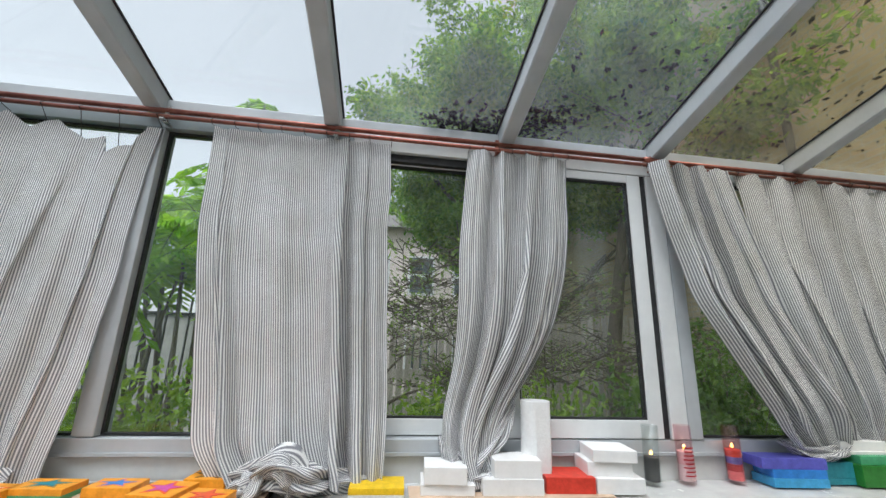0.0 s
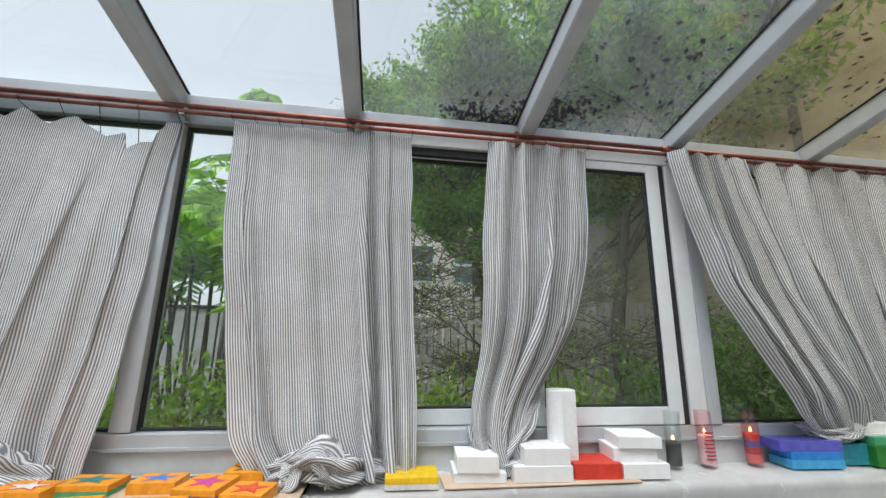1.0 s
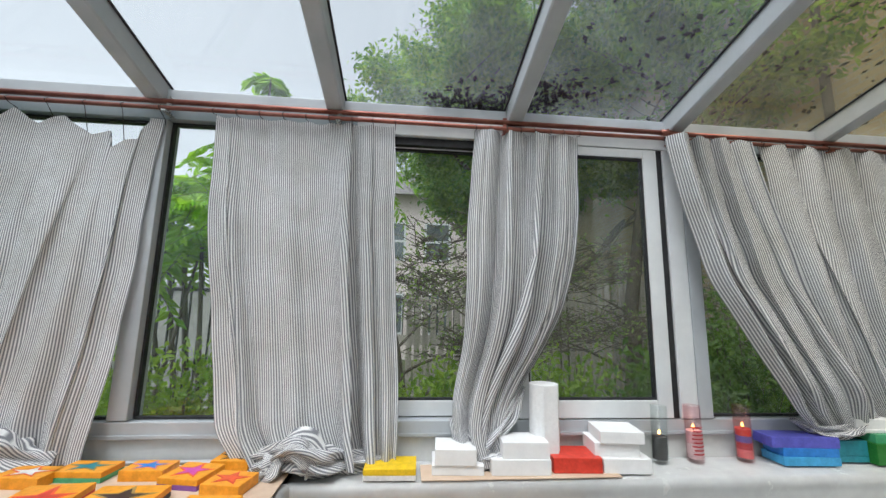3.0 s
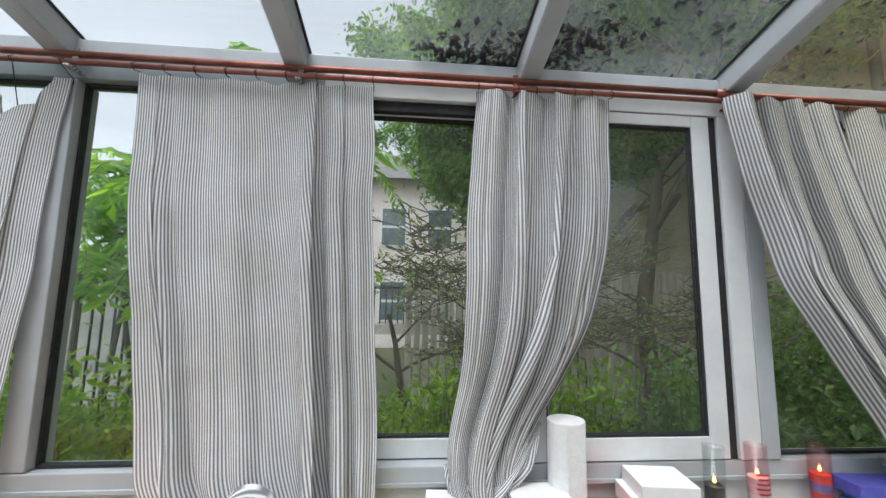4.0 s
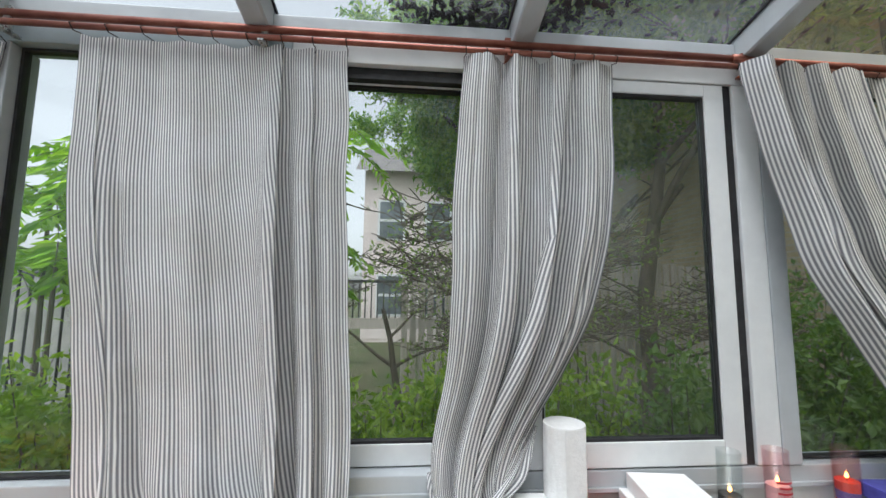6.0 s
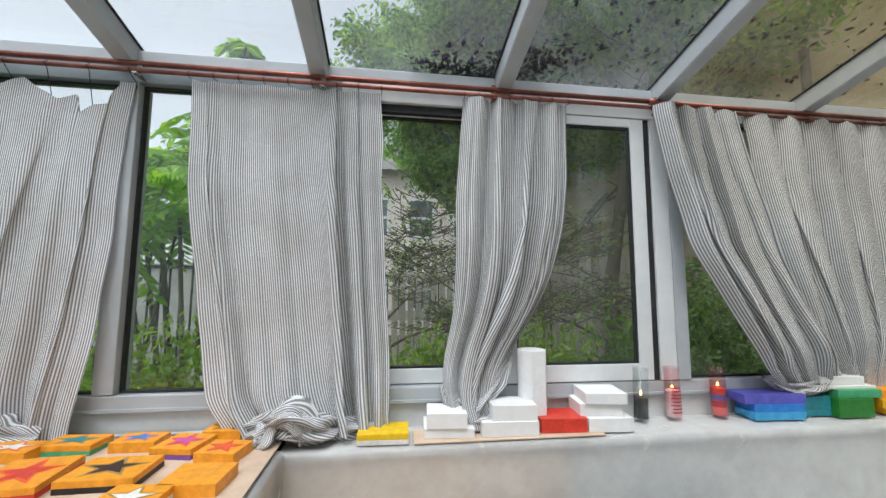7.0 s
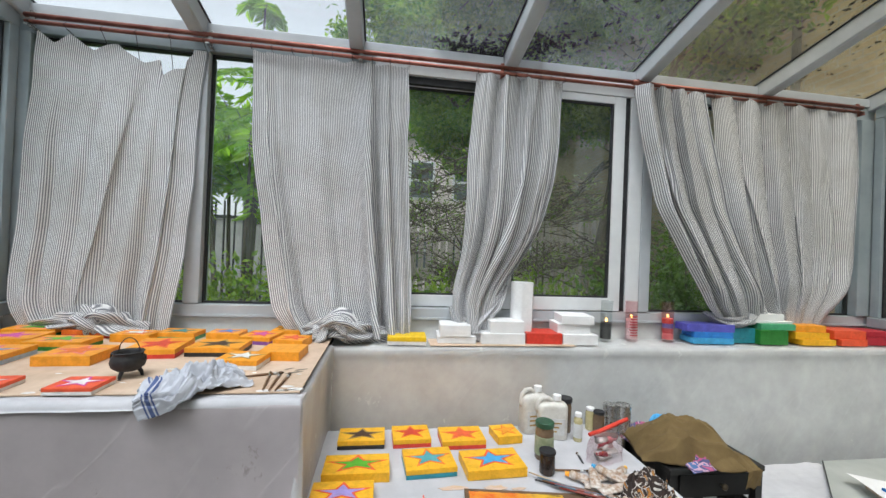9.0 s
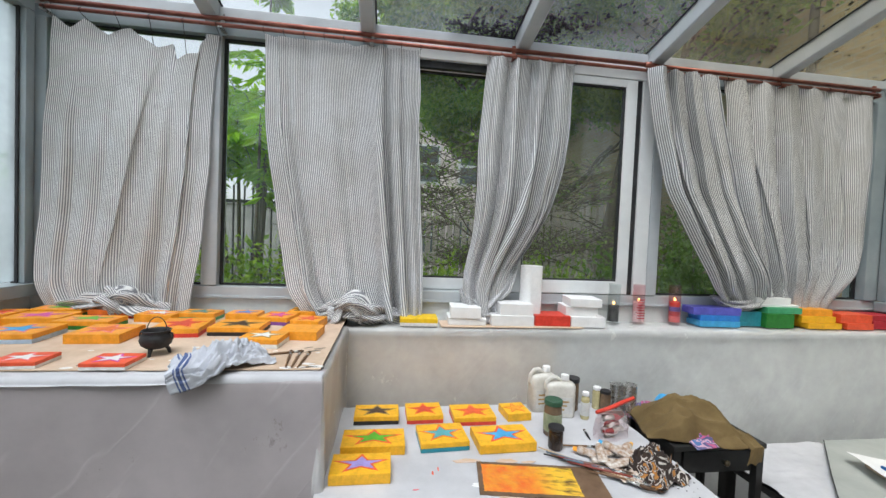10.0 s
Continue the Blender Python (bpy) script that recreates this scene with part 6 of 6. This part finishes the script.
brick_house = root("brick_house", pose(4.3, 2, -0.12), "buff brick house wall close beside the sunroom", "house")
wall_b = part("wall", box(0.0, 4, -8, 7, 0, 9.5), coursed(), brick_house)
backing = part("brick_bed", box(-0.011, -0.001, -2.0, 0.45, 0.9, 3.15), MORTAR, wall_b, "pale mortar bed")
bm = box(-0.020, -0.011, 0.004, 0.221, 0.004, 0.071, 0.002)
shared = bpy.data.meshes.new("brick")
bm.to_mesh(shared)
bm.free()
shared.materials.append(BRICK)
for row in range(30):
    for col in range(10):
        b = part_mesh("brick", shared, wall_b)
        b.location = (rng.uniform(-0.002, 0.002), -2.0 + 0.1125 * (row % 2) + col * 0.225, 0.9 + row * 0.075)
part("downpipe", tube([(-0.08, -0.2, 0.0), (-0.08, -0.2, 9.0)], 0.045, 12), FENCE, brick_house, "dark metal downpipe", smooth=True)

# dead leaves on the roof glass
def litter(name, spots, n, label, seed):
    r = random.Random(seed)
    C, D = [], []
    for _ in range(n):
        cx, cy, sx, sy = r.choice(spots)
        x, y = r.gauss(cx, sx), r.gauss(cy, sy)
        if y > 0.08:
            y = 0.08 - r.random() * 0.1
        C.append((x, y, roof_z(y) + 0.0075))
        a = r.uniform(0, 6.3)
        D.append((math.cos(a), math.sin(a), -SLOPE * math.sin(a)))
    C, D = np.array(C), np.array(D)
    up = np.array([0, SLOPE, 1.0])
    S = np.cross(D, up)
    S /= np.linalg.norm(S, axis=1, keepdims=True)
    L = np.array([r.uniform(0.012, 0.044) for _ in range(n)])[:, None]
    V = np.stack([C - D * L * 0.5, C + S * L * 0.28, C + D * L * 0.5, C - S * L * 0.24], 1).reshape(-1, 3)
    me = bpy.data.meshes.new(name)
    me.from_pydata(V.tolist(), [], np.arange(4 * n).reshape(n, 4).tolist())
    me.materials.append(LEAF_DEAD)
    return tagged(new(name, me), label, "dead leaves", kind="stuff")


litter("dead_leaves", [(0.10, 0.02, 0.09, 0.04), (-0.02, -0.05, 0.08, 0.05), (0.18, -0.02, 0.06, 0.06), (0.33, -0.03, 0.07, 0.07), (0.42, -0.12, 0.08, 0.06), (0.0, 0.04, 0.09, 0.02), (0.16, 0.04, 0.10, 0.03)], 1000, "clump of dark wet leaves lying on the roof glass", 2)
litter("dead_leaves", [(0.75, -0.25, 0.25, 0.25), (1.4, -0.25, 0.3, 0.25), (2.1, -0.3, 0.3, 0.3), (1.4, -0.7, 0.4, 0.3)], 380, "scattered dark leaves lying on the dirty roof glass", 5)
